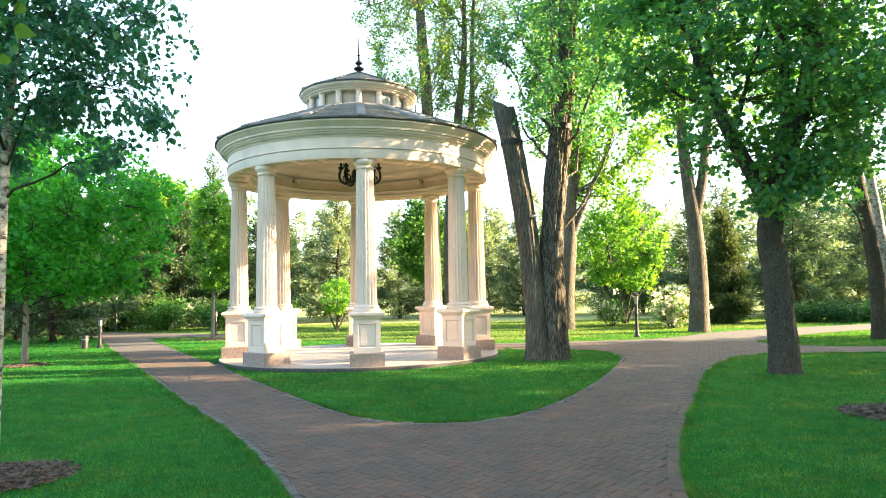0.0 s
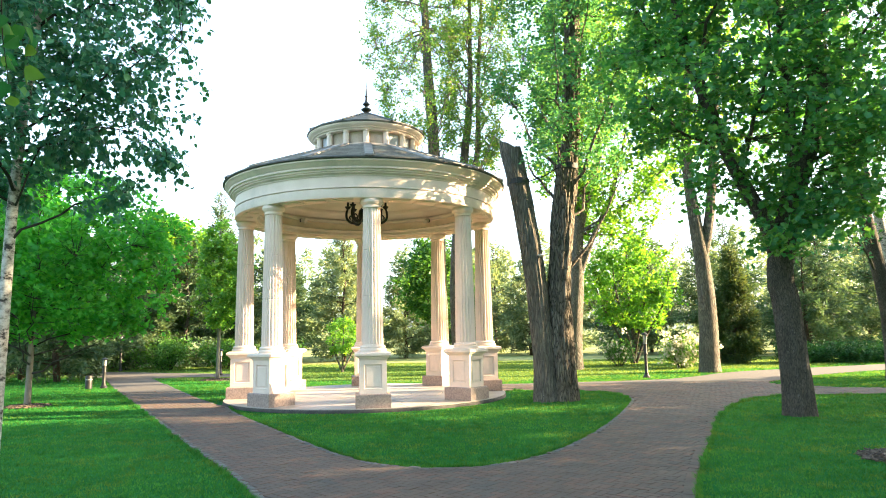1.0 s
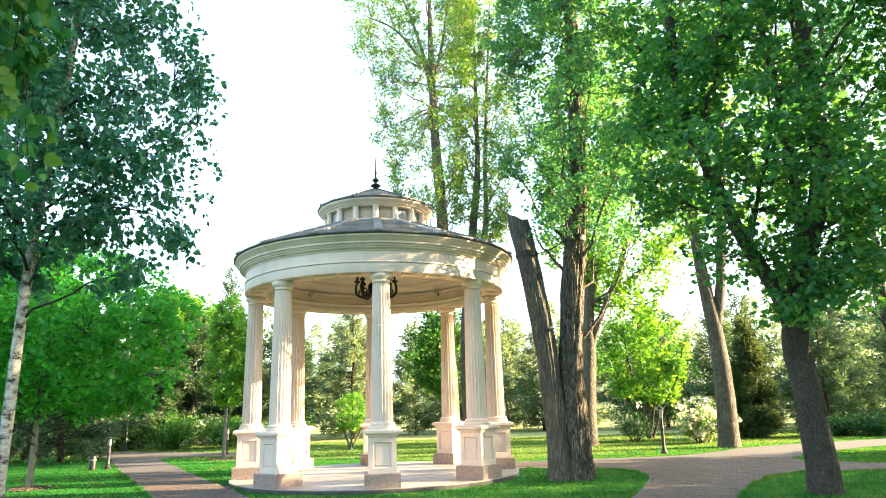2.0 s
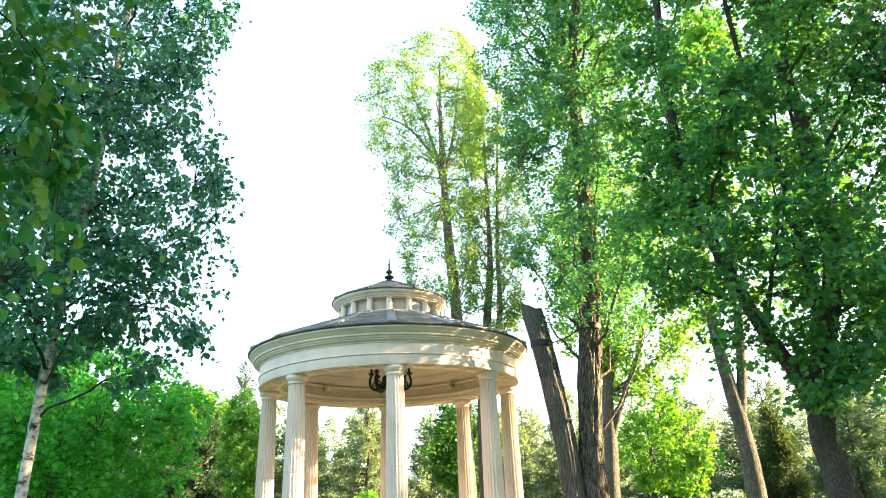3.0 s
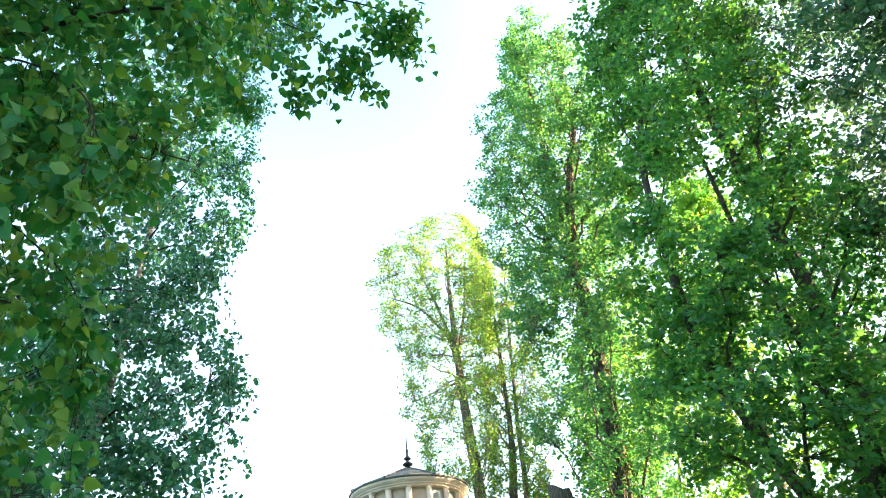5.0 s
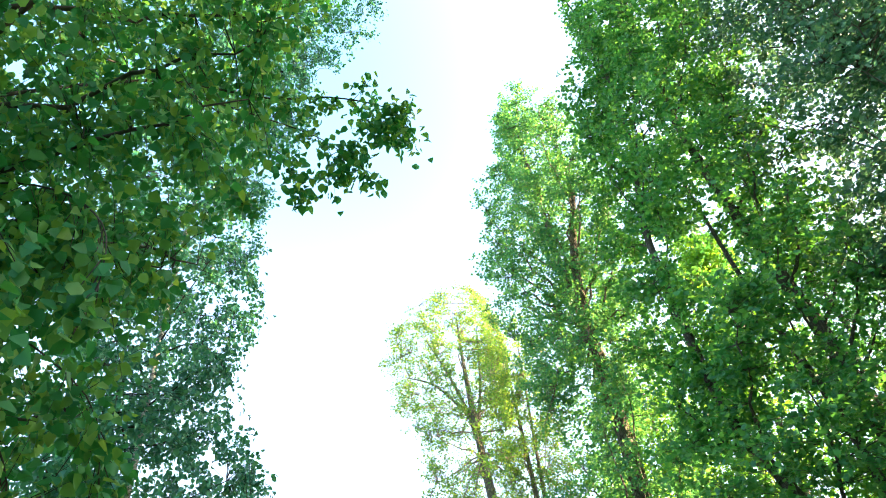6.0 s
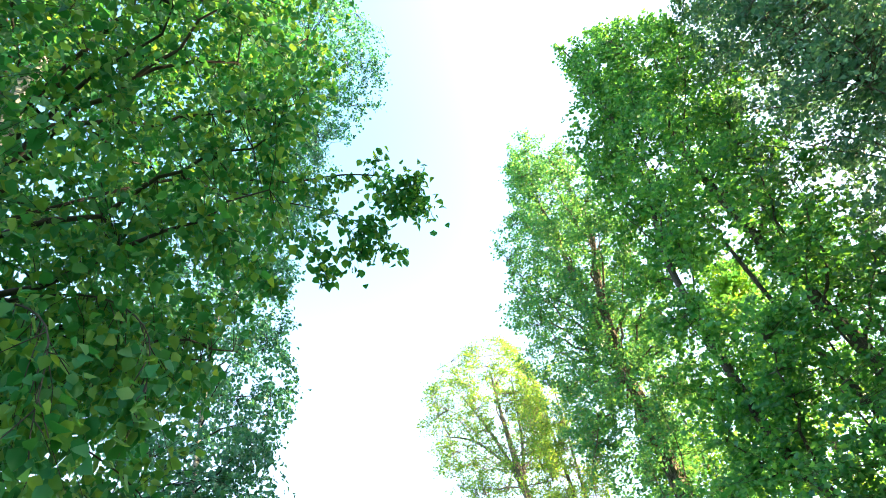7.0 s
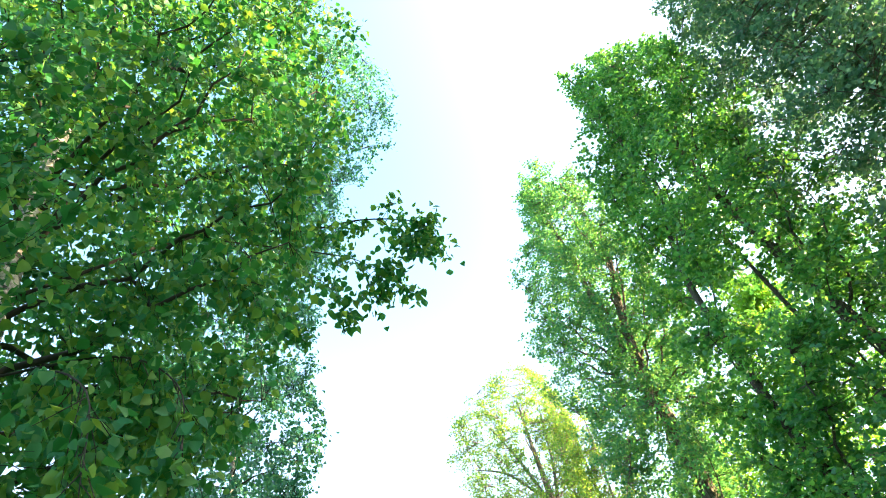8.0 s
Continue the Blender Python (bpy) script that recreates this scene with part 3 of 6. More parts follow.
    L = L + np.clip(rng.normal(0, spread, (m, 3)), -1.5 * spread, 1.5 * spread) * rng.uniform(0.3, 1, (m, 1))
    D = rng.normal(0, 0.8, (m, 3)) + 0.5 * way[which]
    D[:, 2] = D[:, 2] * 0.6 - 0.2 - 1.3 * droop
    N = rng.normal(0, 0.6, (m, 3))
    N[:, 2] += 0.5 if droop < 0.2 else 0.2
    crown = part("crown", leaves_mesh("crown", L, unit(D), N, size, width, rng, shape == "ovate", lobed=shape == "lobed"), leaf_mat, root)
    tagged(crown, kind="stuff")
    return root


def conifer(name, label, at, height, radius, seed, needle=NEEDLE, bark_mat=BARK_RED, clear=0.12, tufts=5200, tuft=0.34, droop=0.25, power=0.8, group="", ragged=0.25, r0=0.16, boughs_per=7):
    """A needle tree: whorls of drooping boughs covered with narrow tufts."""
    rng = np.random.default_rng(seed)
    root = thing(name, label, "tree", at, group)
    n = 12
    g = Geo().tube([(0.05 * math.sin(i * 1.3 + seed), 0.05 * math.cos(i + seed), height * i / (n - 1)) for i in range(n)], [r0 * (1 - 0.93 * i / (n - 1)) for i in range(n)], 8, 0.08, seed)
    boughs = []
    count = int(height * boughs_per)
    for i in range(count):
        s = clear + (1 - clear) * (i + rng.uniform(0, 1)) / count
        rel = (s - clear) / (1 - clear)
        ln = radius * ((1 - rel) ** power) * (0.35 + 0.65 * min(1, rel * 6)) * rng.uniform(1 - ragged, 1 + ragged) + 0.15
        a = rng.uniform(0, 2 * math.pi)
        boughs.append(limb_line(rng, (0, 0, height * s), (math.cos(a), math.sin(a), 0.35 - droop * (1 - rel) * 1.6), ln, -droop + 0.35 * rel, 0.12, 4))
    for b in boughs[::2]:
        g.tube(b, np.linspace(0.03, 0.006, len(b)), 4, cap=False)
    part("trunk", g, bark_mat, root, smooth="all")
    T = np.array(boughs)
    wgt = np.linalg.norm(T[:, -1] - T[:, 0], axis=1) ** 1.4
    which = rng.choice(len(T), tufts, p=wgt / wgt.sum())
    x = rng.uniform(0.12, 1, tufts) ** 0.75 * 4
    i0 = np.minimum(x.astype(int), 3)
    P = T[which, i0] + (T[which, i0 + 1] - T[which, i0]) * (x - i0)[:, None]
    D = unit(T[which, -1] - T[which, 0]) * 0.9 + rng.normal(0, 0.6, (tufts, 3))
    D[:, 2] -= 0.15
    P = P + rng.normal(0, 0.10, (tufts, 3))
    N = rng.normal(0, 0.6, (tufts, 3))
    N[:, 2] += 0.8
    tagged(part("crown", leaves_mesh("crown", P, unit(D), N, tuft, 0.3, rng, False, 0.3), needle, root), kind="stuff")
    return root


def shrub(name, label, at, w, h, seed, leaf_mat, leaves=7000, size=0.09, flowers=0, stems=9, group="", base_clear=0.12):
    rng = np.random.default_rng(seed)
    root = thing(name, label, "shrub", at, group)
    g = Geo()
    lines = []
    for i in range(stems):
        a = rng.uniform(0, 2 * math.pi)
        q = limb_line(rng, (0.08 * math.cos(a), 0.08 * math.sin(a), -0.02), (0.55 * w / h * math.cos(a), 0.55 * w / h * math.sin(a), 1.0), h * rng.uniform(0.75, 1.0), 0.1, 0.3, 6)
        g.tube(q, np.linspace(0.022, 0.006, len(q)), 5)
        lines.append(q)
        for _ in range(6):
            b = at_share(q, rng.uniform(0.25, 0.95))
            d = rng.normal(0, 1, 3)
            d[2] = abs(d[2]) * 0.5
            q2 = limb_line(rng, b, d, w * rng.uniform(0.2, 0.42), 0.15, 0.3, 6)
            q2[:, 2] = np.maximum(q2[:, 2], h * base_clear)
            g.tube(q2, np.linspace(0.009, 0.003, len(q2)), 3, cap=False)
            lines.append(q2)
    tagged(part("stem_cluster", g, TWIG, root, smooth="all"), kind="stuff")
    T = np.array(lines)
    which = rng.integers(0, len(T), leaves)
    x = rng.uniform(0.3, 1, leaves) * 6
    i0 = np.minimum(x.astype(int), 5)
    P = T[which, i0] + (T[which, i0 + 1] - T[which, i0]) * (x - i0)[:, None] + rng.normal(0, 0.12 * w / 1.5, (leaves, 3))
    P[:, 2] = np.maximum(P[:, 2], 0.03)
    D = rng.normal(0, 1, (leaves, 3))
    N = rng.normal(0, 0.6, (leaves, 3))
    N[:, 2] += 0.8
    tagged(part("crown", leaves_mesh("crown", P, unit(D), N, size, 0.6, rng), leaf_mat, root), kind="stuff")
    if flowers:
        c = P[rng.choice(leaves, flowers)] * np.array([1.12, 1.12, 1.06])
        P2 = np.repeat(c, 9, axis=0) + rng.normal(0, 0.05, (flowers * 9, 3))
        D2 = unit(rng.normal(0, 1, P2.shape))
        tagged(part("blossom", leaves_mesh("flowers", P2, D2, rng.normal(0, 1, P2.shape), 0.10, 0.9, rng), PETAL, root, "clusters of white blossom"), kind="stuff")
    return root

# ---- ground, pavement, kerbs ----
def inside(px, py, poly):
    px, py = np.asarray(px, float), np.asarray(py, float)
    hit = np.zeros(px.shape, bool)
    n = len(poly)
    for i in range(n):
        (x0, y0), (x1, y1) = poly[i], poly[(i + 1) % n]
        c = ((y0 > py) != (y1 > py)) & (px < (x1 - x0) * (py - y0) / ((y1 - y0) if y1 != y0 else 1e-9) + x0)
        hit ^= c
    return hit


def curve2(ctrl, steps=6):
    return [(p.x, p.y) for p in smooth_path([(x, y, 0) for x, y in ctrl], steps)]


GX, GY = -1.75, 14.17          # centre of the rotunda
LEFT_EDGE = curve2([(-0.75, -4.0), (-0.72, 1.0), (-0.78, 3.5), (-1.02, 4.45), (-1.96, 6.33), (-3.42, 8.72), (-5.84, 12.82), (-8.52, 17.28), (-10.96, 21.5), (-13.6, 26.0)])
LEFT_PATH_INNER = curve2([(-11.6, 25.2), (-9.67, 21.93), (-5.81, 15.14), (-4.45, 12.95)])
ISLAND_FRONT = curve2([(-4.15, 12.55), (-3.66, 11.54), (-2.16, 8.94), (-1.15, 7.30), (-0.56, 6.76), (0.0, 6.63), (0.51, 6.80), (1.04, 7.36), (1.6, 8.3), (2.35, 9.96), (3.0, 11.66), (3.35, 12.82), (3.35, 13.9), (2.75, 14.7), (1.35, 15.1)])
RIGHT_EDGE = curve2([(1.25, -4.0), (1.2, 1.0), (1.25, 3.2), (1.42, 4.17), (1.78, 5.34), (2.33, 6.72), (2.96, 8.12), (3.92, 10.27), (5.05, 12.1), (6.1, 12.9), (8.37, 12.85), (16.0, 12.4)])
WEDGE = curve2([(16.0, 13.5), (9.13, 14.0), (7.75, 14.75), (7.3, 15.5), (7.75, 16.4), (10.2, 18.4), (13.0, 19.8), (20.0, 22.5)])
FAR_EDGE = curve2([(20.0, 25.2), (14.8, 22.7), (8.75, 20.2), (6.6, 18.4), (5.33, 17.5), (3.06, 17.1), (1.0, 16.9), (-0.4, 17.0)])
PAVED = LEFT_EDGE + LEFT_PATH_INNER + [(GX - 2.2, GY + 0.6), (GX, GY + 2.0), (-0.4, 17.0)] + list(reversed(FAR_EDGE)) + list(reversed(WEDGE)) + list(reversed(RIGHT_EDGE))
ISLAND = ISLAND_FRONT + [(GX + 1.2, GY), (GX - 1.2, GY)]


CROSS_PATH = [(-14.0, 27.0), (-12.5, 26.4), (-10.5, 25.2), (-7.9, 23.9), (-5.2, 23.3), (-5.2, 21.8), (-7.3, 22.1), (-8.9, 22.3), (-10.6, 21.6), (-14.0, 25.0)]


def paved(x, y):
    return inside(x, y, CROSS_PATH) | inside(x, y, PAVED) & ~inside(x, y, ISLAND) & ((np.asarray(x) - GX) ** 2 + (np.asarray(y) - GY) ** 2 > 2.84 ** 2)


g = Geo()
ring_r = [0, 3, 6, 9, 13, 18, 25, 35, 50, 80, 140, 300, 700, 1500, 3000]
n = 64
pts, faces = [(0.0, 9.0, 0.0)], []
for r in ring_r[1:]:
    for i in range(n):
        a = 2 * math.pi * i / n
        pts.append((r * math.cos(a), 9 + r * math.sin(a), 0.0))
for i in range(n):
    faces.append((0, 1 + i, 1 + (i + 1) % n))
for k in range(len(ring_r) - 2):
    for i in range(n):
        a, b = 1 + k * n + i, 1 + k * n + (i + 1) % n
        faces.append((a, a + n, b + n, b))
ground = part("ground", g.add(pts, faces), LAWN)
tagged(ground, "closely mown green park lawn", "lawn", kind="structure")

# bed of the brick path: cells of a fine grid that lie on the path
cell = 0.06
xs, ys = np.meshgrid(np.arange(-14, 21, cell), np.arange(-4, 27, cell), indexing="ij")
on = paved(xs + cell / 2, ys + cell / 2)
ii, jj = np.nonzero(on)
nx, ny = xs.shape
use = np.zeros((nx + 1, ny + 1), bool)
for di in (0, 1):
    for dj in (0, 1):
        use[ii + di, jj + dj] = True
index = np.cumsum(use.ravel()).reshape(use.shape) - 1
ui, uj = np.nonzero(use)
verts = np.stack([-14 + ui * cell, -4 + uj * cell, np.full(len(ui), 0.010)], axis=1)
quads = np.stack([index[ii, jj], index[ii + 1, jj], index[ii + 1, jj + 1], index[ii, jj + 1]], axis=1)
pavement = part("pavement", fast_mesh("pavement", verts, quads), SAND)
tagged(pavement, "winding brick path laid in herringbone with sandy joints", "path", kind="structure")

# ---- woods that close the view all round ----
def woods():
    rng = np.random.default_rng(77)
    # the wood beyond the meadow is thicker in leaf than the one behind the lawns
    front, back = 150, 140
    a = np.concatenate([rng.uniform(radians(45), radians(135), front), rng.uniform(radians(135), radians(405), back)])
    each = np.concatenate([np.full(front, 480), np.full(back, 130)])
    r = np.repeat(44 + 50 * rng.uniform(0, 1, front + back) ** 0.8, each)
    h = np.repeat(rng.uniform(6.5, 11.5, front + back), each) * (0.75 + r / 180)
    w = np.repeat(rng.uniform(1.8, 3.0, front + back), each)
    long = np.repeat(np.concatenate([np.full(front, 0.62), np.full(back, 1.15)]), each)
    a = np.repeat(a, each)
    n = len(a)
    z = rng.uniform(0, 1, n)
    q, d = rng.uniform(0, 2 * math.pi, n), w * (1 - z) ** 0.75 * rng.uniform(0.3, 1, n) ** 0.5
    P = np.stack([r * np.cos(a) + d * np.cos(q), 14 + r * np.sin(a) + d * np.sin(q), z * h + 0.2], axis=1)
    D = np.stack([np.cos(q), np.sin(q), rng.normal(-0.1, 0.5, n)], axis=1) + rng.normal(0, 0.4, (n, 3))
    ob = part("far_woods", leaves_mesh("far_woods", P, unit(D), rng.normal(0, 0.6, (n, 3)) + np.array([0, 0, 0.6]), long, 0.32, rng), NEEDLE)
    tagged(ob, "dark belt of woodland behind the park", "woods", kind="stuff")


woods()


# ---- the rotunda ----
def rotunda():
    root = thing("gazebo", "round white classical gazebo with eight fluted columns and a slate roof", "gazebo", (GX, GY, 0))
    part("platform", Geo().revolve([(0.0, 0.06), (2.80, 0.06), (2.85, 0.055), (2.86, 0.03), (2.86, -0.05)], 96), RIM, root, "round stone floor")
    # floor slabs: rings of paving stones
    for k, (r0, r1, cnt) in enumerate(((0.25, 0.9, 6), (0.91, 1.55, 12), (1.56, 2.2, 18), (2.21, 2.85, 24))):
        da = 2 * math.pi / cnt
        gap = 0.006 / ((r0 + r1) / 2)
        me = Geo().revolve([(r0, 0.058), (r1, 0.058), (r1, 0.07), (r0, 0.07)], 6, gap, da - gap, closed=True).mesh("floor_slab")
        for i in range(cnt):
            part("floor_slab", me, FLOOR_STONE, root, m=pose(0, 0, 0, 0, 0, math.degrees(da) * i + 7 * k))
    part("floor_slab", Geo().revolve([(0.0, 0.07), (0.24, 0.07), (0.24, 0.058)], 24), FLOOR_STONE, root)

    # column meshes, shared by all eight
    def flute(i, j):
        return 1.0 - 0.14 * abs(math.sin(math.pi * (i % 6) / 6.0)) ** 0.7 if j not in (0, 1, 22, 23) else 1.0
    prof = [(0.186, 1.10), (0.188, 1.12)]
    zs = [1.125, 1.15, 1.40, 1.70, 1.955, 1.958, 1.962, 1.965, 2.2, 2.5, 2.755, 2.758, 2.762, 2.765, 3.0, 3.2, 3.4, 3.46, 3.48, 3.49]
    for z in zs:
        t = (z - 1.12) / 2.38
        r = 0.186 - 0.034 * t ** 1.4
        if z in (1.958, 1.962, 2.758, 2.762):
            r -= 0.013
        prof.append((r, z))
    prof += [(0.155, 3.50), (0.155, 3.52)]
    shaft = Geo().revolve(prof, 120, flute=flute).mesh("column", True)
    base = Geo().revolve([(0.0, 1.0), (0.235, 1.0), (0.24, 1.012), (0.24, 1.035), (0.232, 1.048), (0.215, 1.052), (0.213, 1.062), (0.222, 1.07), (0.222, 1.088), (0.21, 1.098), (0.19, 1.10), (0.186, 1.115)], 48).mesh("column_base", True)
    capital = Geo().revolve([(0.154, 3.50), (0.166, 3.505), (0.166, 3.52), (0.158, 3.53), (0.160, 3.55), (0.185, 3.572), (0.200, 3.592), (0.203, 3.60), (0.207, 3.605), (0.207, 3.64), (0.195, 3.645), (0.195, 3.667)], 48).mesh("capital", True)

    def frustum(levels):
        gg = Geo()
        p = [(sx * w, sy * w, z) for w, z in levels for sx, sy in ((-1, -1), (1, -1), (1, 1), (-1, 1))]
        f = [(r * 4 + i, r * 4 + (i + 1) % 4, r * 4 + 4 + (i + 1) % 4, r * 4 + 4 + i) for r in range(len(levels) - 1) for i in range(4)]
        k = len(levels) - 1
        return gg.add(p, f + [(3, 2, 1, 0), (4 * k, 4 * k + 1, 4 * k + 2, 4 * k + 3)])
    plinth = frustum([(0.295, 0.04), (0.295, 0.285), (0.288, 0.295), (0.275, 0.30)]).mesh("plinth")
    cap = frustum([(0.225, 0.862), (0.24, 0.87), (0.245, 0.89), (0.262, 0.90), (0.268, 0.915), (0.295, 0.93), (0.302, 0.94), (0.302, 0.975), (0.29, 0.985), (0.25, 1.0)]).mesh("pedestal_cap")
    body = Geo().box(-0.205, 0.205, -0.205, 0.205, 0.29, 0.87).mesh("pedestal")
    def loop(x, z0, z1, y):
        return [(-x, y, z0), (x, y, z0), (x, y, z1), (-x, y, z1)]
    frame_p = loop(0.228, 0.295, 0.868, -0.229) + loop(0.150, 0.385, 0.790, -0.229) + loop(0.138, 0.397, 0.778, -0.208) + loop(0.228, 0.295, 0.868, -0.203)
    moulding = Geo().add(frame_p, [(i + r, (i + 1) % 4 + r, (i + 1) % 4 + q, i + q) for r, q in ((0, 4), (4, 8), (12, 0)) for i in range(4)]).mesh("panel_frame")
    panel = Geo().add(loop(0.118, 0.417, 0.758, -0.204) + loop(0.112, 0.423, 0.752, -0.216), [(i, (i + 1) % 4, (i + 1) % 4 + 4, i + 4) for i in range(4)] + [(4, 5, 6, 7)]).mesh("panel")
    for k in range(8):
        a = radians(9.0 + 45 * k)
        m = pose(2.5 * math.sin(a), -2.5 * math.cos(a), 0, 0, 0, 9.0 + 45 * k)
        col = part("column", shaft, STONE, root, m=m)
        part("plinth", plinth, GRANITE, col, "speckled pink granite plinth")
        part("pedestal", body, STONE, col)
        for q in range(4):
            part("panel_frame", moulding, STONE, col, m=pose(0, 0, 0, 0, 0, 90 * q))
            part("panel", panel, STONE, col, m=pose(0, 0, 0, 0, 0, 90 * q))
        part("pedestal_cap", cap, STONE, col)
        part("column_base", base, STONE, col)
        part("capital", capital, STONE, col)

    # entablature
    part("architrave", Geo().revolve([(2.28, 3.665), (2.70, 3.665), (2.705, 3.675), (2.705, 3.83), (2.69, 3.833), (2.69, 3.842), (2.72, 3.845), (2.72, 3.86), (2.70, 3.87), (2.70, 4.06), (2.28, 4.06)], 128, closed=True), STONE, root, smooth=True)
    part("cornice", Geo().revolve([(2.60, 4.05), (2.715, 4.05), (2.72, 4.075), (2.755, 4.09), (2.765, 4.10), (2.765, 4.12), (2.79, 4.125), (2.80, 4.16), (2.83, 4.165), (2.835, 4.20), (2.875, 4.235), (2.905, 4.28), (2.915, 4.285), (2.915, 4.315), (2.60, 4.33)], 128, closed=True), CORNICE_STONE, root, smooth=True)
    part("gutter", Geo().revolve([(2.90, 4.312), (2.935, 4.315), (2.95, 4.33), (2.95, 4.352), (2.93, 4.362), (2.86, 4.365), (2.86, 4.318)], 128, closed=True), RIDGE, root, "dark lead roof edge", smooth=True)
    me = Geo().revolve([(2.37, 3.648), (2.61, 3.648), (2.61, 3.666), (2.37, 3.666)], 5, -0.072, 0.072, closed=True).mesh("soffit_panel")
    me2 = Geo().revolve([(2.41, 3.640), (2.57, 3.640), (2.57, 3.650), (2.41, 3.650)], 4, -0.05, 0.05, closed=True).mesh("soffit_panel")
    for k in range(32):
        if k % 4 == 2:
            continue
        m = pose(0, 0, 0, 0, 0, 9.0 - 90 + 11.25 * (k - 2))
        part("soffit_panel", me, STONE, root, m=m)
        part("soffit_panel", me2, STONE, root, m=m)
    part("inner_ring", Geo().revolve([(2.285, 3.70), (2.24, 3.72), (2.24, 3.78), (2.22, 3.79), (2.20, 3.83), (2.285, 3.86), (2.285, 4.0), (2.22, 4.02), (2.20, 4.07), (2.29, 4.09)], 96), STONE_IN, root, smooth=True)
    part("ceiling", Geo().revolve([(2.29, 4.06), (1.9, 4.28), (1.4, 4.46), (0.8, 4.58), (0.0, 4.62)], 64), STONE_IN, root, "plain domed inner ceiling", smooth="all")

    for rr, zz in ((2.0, 4.215), (1.55, 4.40), (0.9, 4.555)):
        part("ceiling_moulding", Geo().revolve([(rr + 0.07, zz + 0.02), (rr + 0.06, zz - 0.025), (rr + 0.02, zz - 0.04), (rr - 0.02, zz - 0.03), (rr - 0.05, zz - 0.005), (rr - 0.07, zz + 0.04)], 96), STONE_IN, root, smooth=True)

    # roof: 16 slopes of slate courses with lead ridges
    N, TURN = 16, 19.25
    roof_turn = pose(0, 0, 0, 0, 0, TURN)
    deck = Geo()
    ring = lambda r, z: [(r * math.cos(2 * math.pi * (k + 0.5) / N), r * math.sin(2 * math.pi * (k + 0.5) / N), z) for k in range(N)]
    pts = ring(2.93, 4.33) + ring(1.0, 5.12)
    part("roof", deck.add(pts, [(k, (k + 1) % N, N + (k + 1) % N, N + k) for k in range(N)]), ROOFING, root, "grey slate roof in sixteen slopes", m=roof_turn)
    rng = random.Random(5)
    shingles = Geo()
    rows = 13
    for k in range(N):
        a0, a1 = 2 * math.pi * (k - 0.5) / N, 2 * math.pi * (k + 0.5) / N
        for r in range(rows):
            ra, rb = 2.955 - 1.95 * r / rows, 2.955 - 1.95 * (r + 1.25) / rows
            za, zb = 4.342 + 0.775 * r / rows, 4.342 + 0.775 * (r + 1.25) / rows
            cnt = max(1, round(2 * ra * math.sin(math.pi / N) / 0.45))
            off = 0.5 * (r % 2) / cnt
            cuts = [0] + sorted(min(1, max(0, (i + 0.5) / cnt + off - 0.25 / cnt)) for i in range(cnt)) + [1]
            for c0, c1 in zip(cuts, cuts[1:]):
                if c1 - c0 < 0.02:
                    continue
                lift = 0.030 + rng.uniform(-0.004, 0.006)
                def at(c, r_, z_):
                    p0 = Vector((r_ * math.cos(a0), r_ * math.sin(a0), z_))
                    p1 = Vector((r_ * math.cos(a1), r_ * math.sin(a1), z_))
                    return p0 + (p1 - p0) * c
                e = 0.006
                q = [at(c0 + e, ra, za + lift), at(c1 - e, ra, za + lift), at(c1 - e, rb, zb + 0.002), at(c0 + e, rb, zb + 0.002), at(c0 + e, ra, za), at(c1 - e, ra, za)]
                shingles.add(q, [(0, 1, 2, 3), (4, 5, 1, 0)])
    tagged(part("shingle_cover", shingles, ROOFING, root, m=roof_turn), kind="stuff")
    ridge = Geo().add([(x, sy * w, z + dz) for x, z in ((2.97, 4.358), (2.0, 4.745), (1.0, 5.14)) for sy, w, dz in ((-1, 0.085, -0.010), (-1, 0.07, 0.022), (1, 0.07, 0.022), (1, 0.085, -0.010))],
                      [(r * 4 + i, r * 4 + i + 1, r * 4 + 5 + i, r * 4 + 4 + i) for r in (0, 1) for i in range(3)] + [(0, 3, 2, 1)]).mesh("ridge")
    for k in range(N):
        part("ridge", ridge, ROOFING, root, m=pose(0, 0, 0, 0, 0, 360 / N * (k + 0.5) + TURN))

    # lantern
    part("lantern_curb", Geo().revolve([(0.95, 5.03), (1.13, 5.03), (1.13, 5.09), (1.10, 5.10), (1.10, 5.115), (0.95, 5.115)], 64, closed=True), STONE, root, smooth=True)
    part("lantern_wall", Geo().revolve([(0.96, 5.1), (0.99, 5.1), (0.99, 5.41), (0.96, 5.41)], 64, closed=True), LANTERN_BRICK, root, "weathered brown lantern panels", smooth=True)
    pier = Geo().revolve([(0.0, 5.11), (0.074, 5.11), (0.074, 5.13), (0.062, 5.14), (0.059, 5.36), (0.072, 5.37), (0.072, 5.40), (0.0, 5.40)], 14).mesh("pier", True)
    for k in range(16):
        a = 2 * math.pi * (k + 0.3) / 16
        part("pier", pier, STONE, root, m=pose(1.05 * math.sin(a), -1.05 * math.cos(a), 0, 0, 0, math.degrees(a)))
    pane = Geo().revolve([(0.992, 5.135), (1.0, 5.135), (1.0, 5.365), (0.992, 5.365)], 4, radians(-90) + 0.07, radians(-90) + 2 * math.pi / 16 - 0.07, closed=True).mesh("lantern_pane")
    for k in (1, 2, 5, 9, 13):
        part("lantern_pane", pane, WINDOW, root, "grey window pane", m=pose(0, 0, 0, 0, 0, 360 * (k + 0.3) / 16))
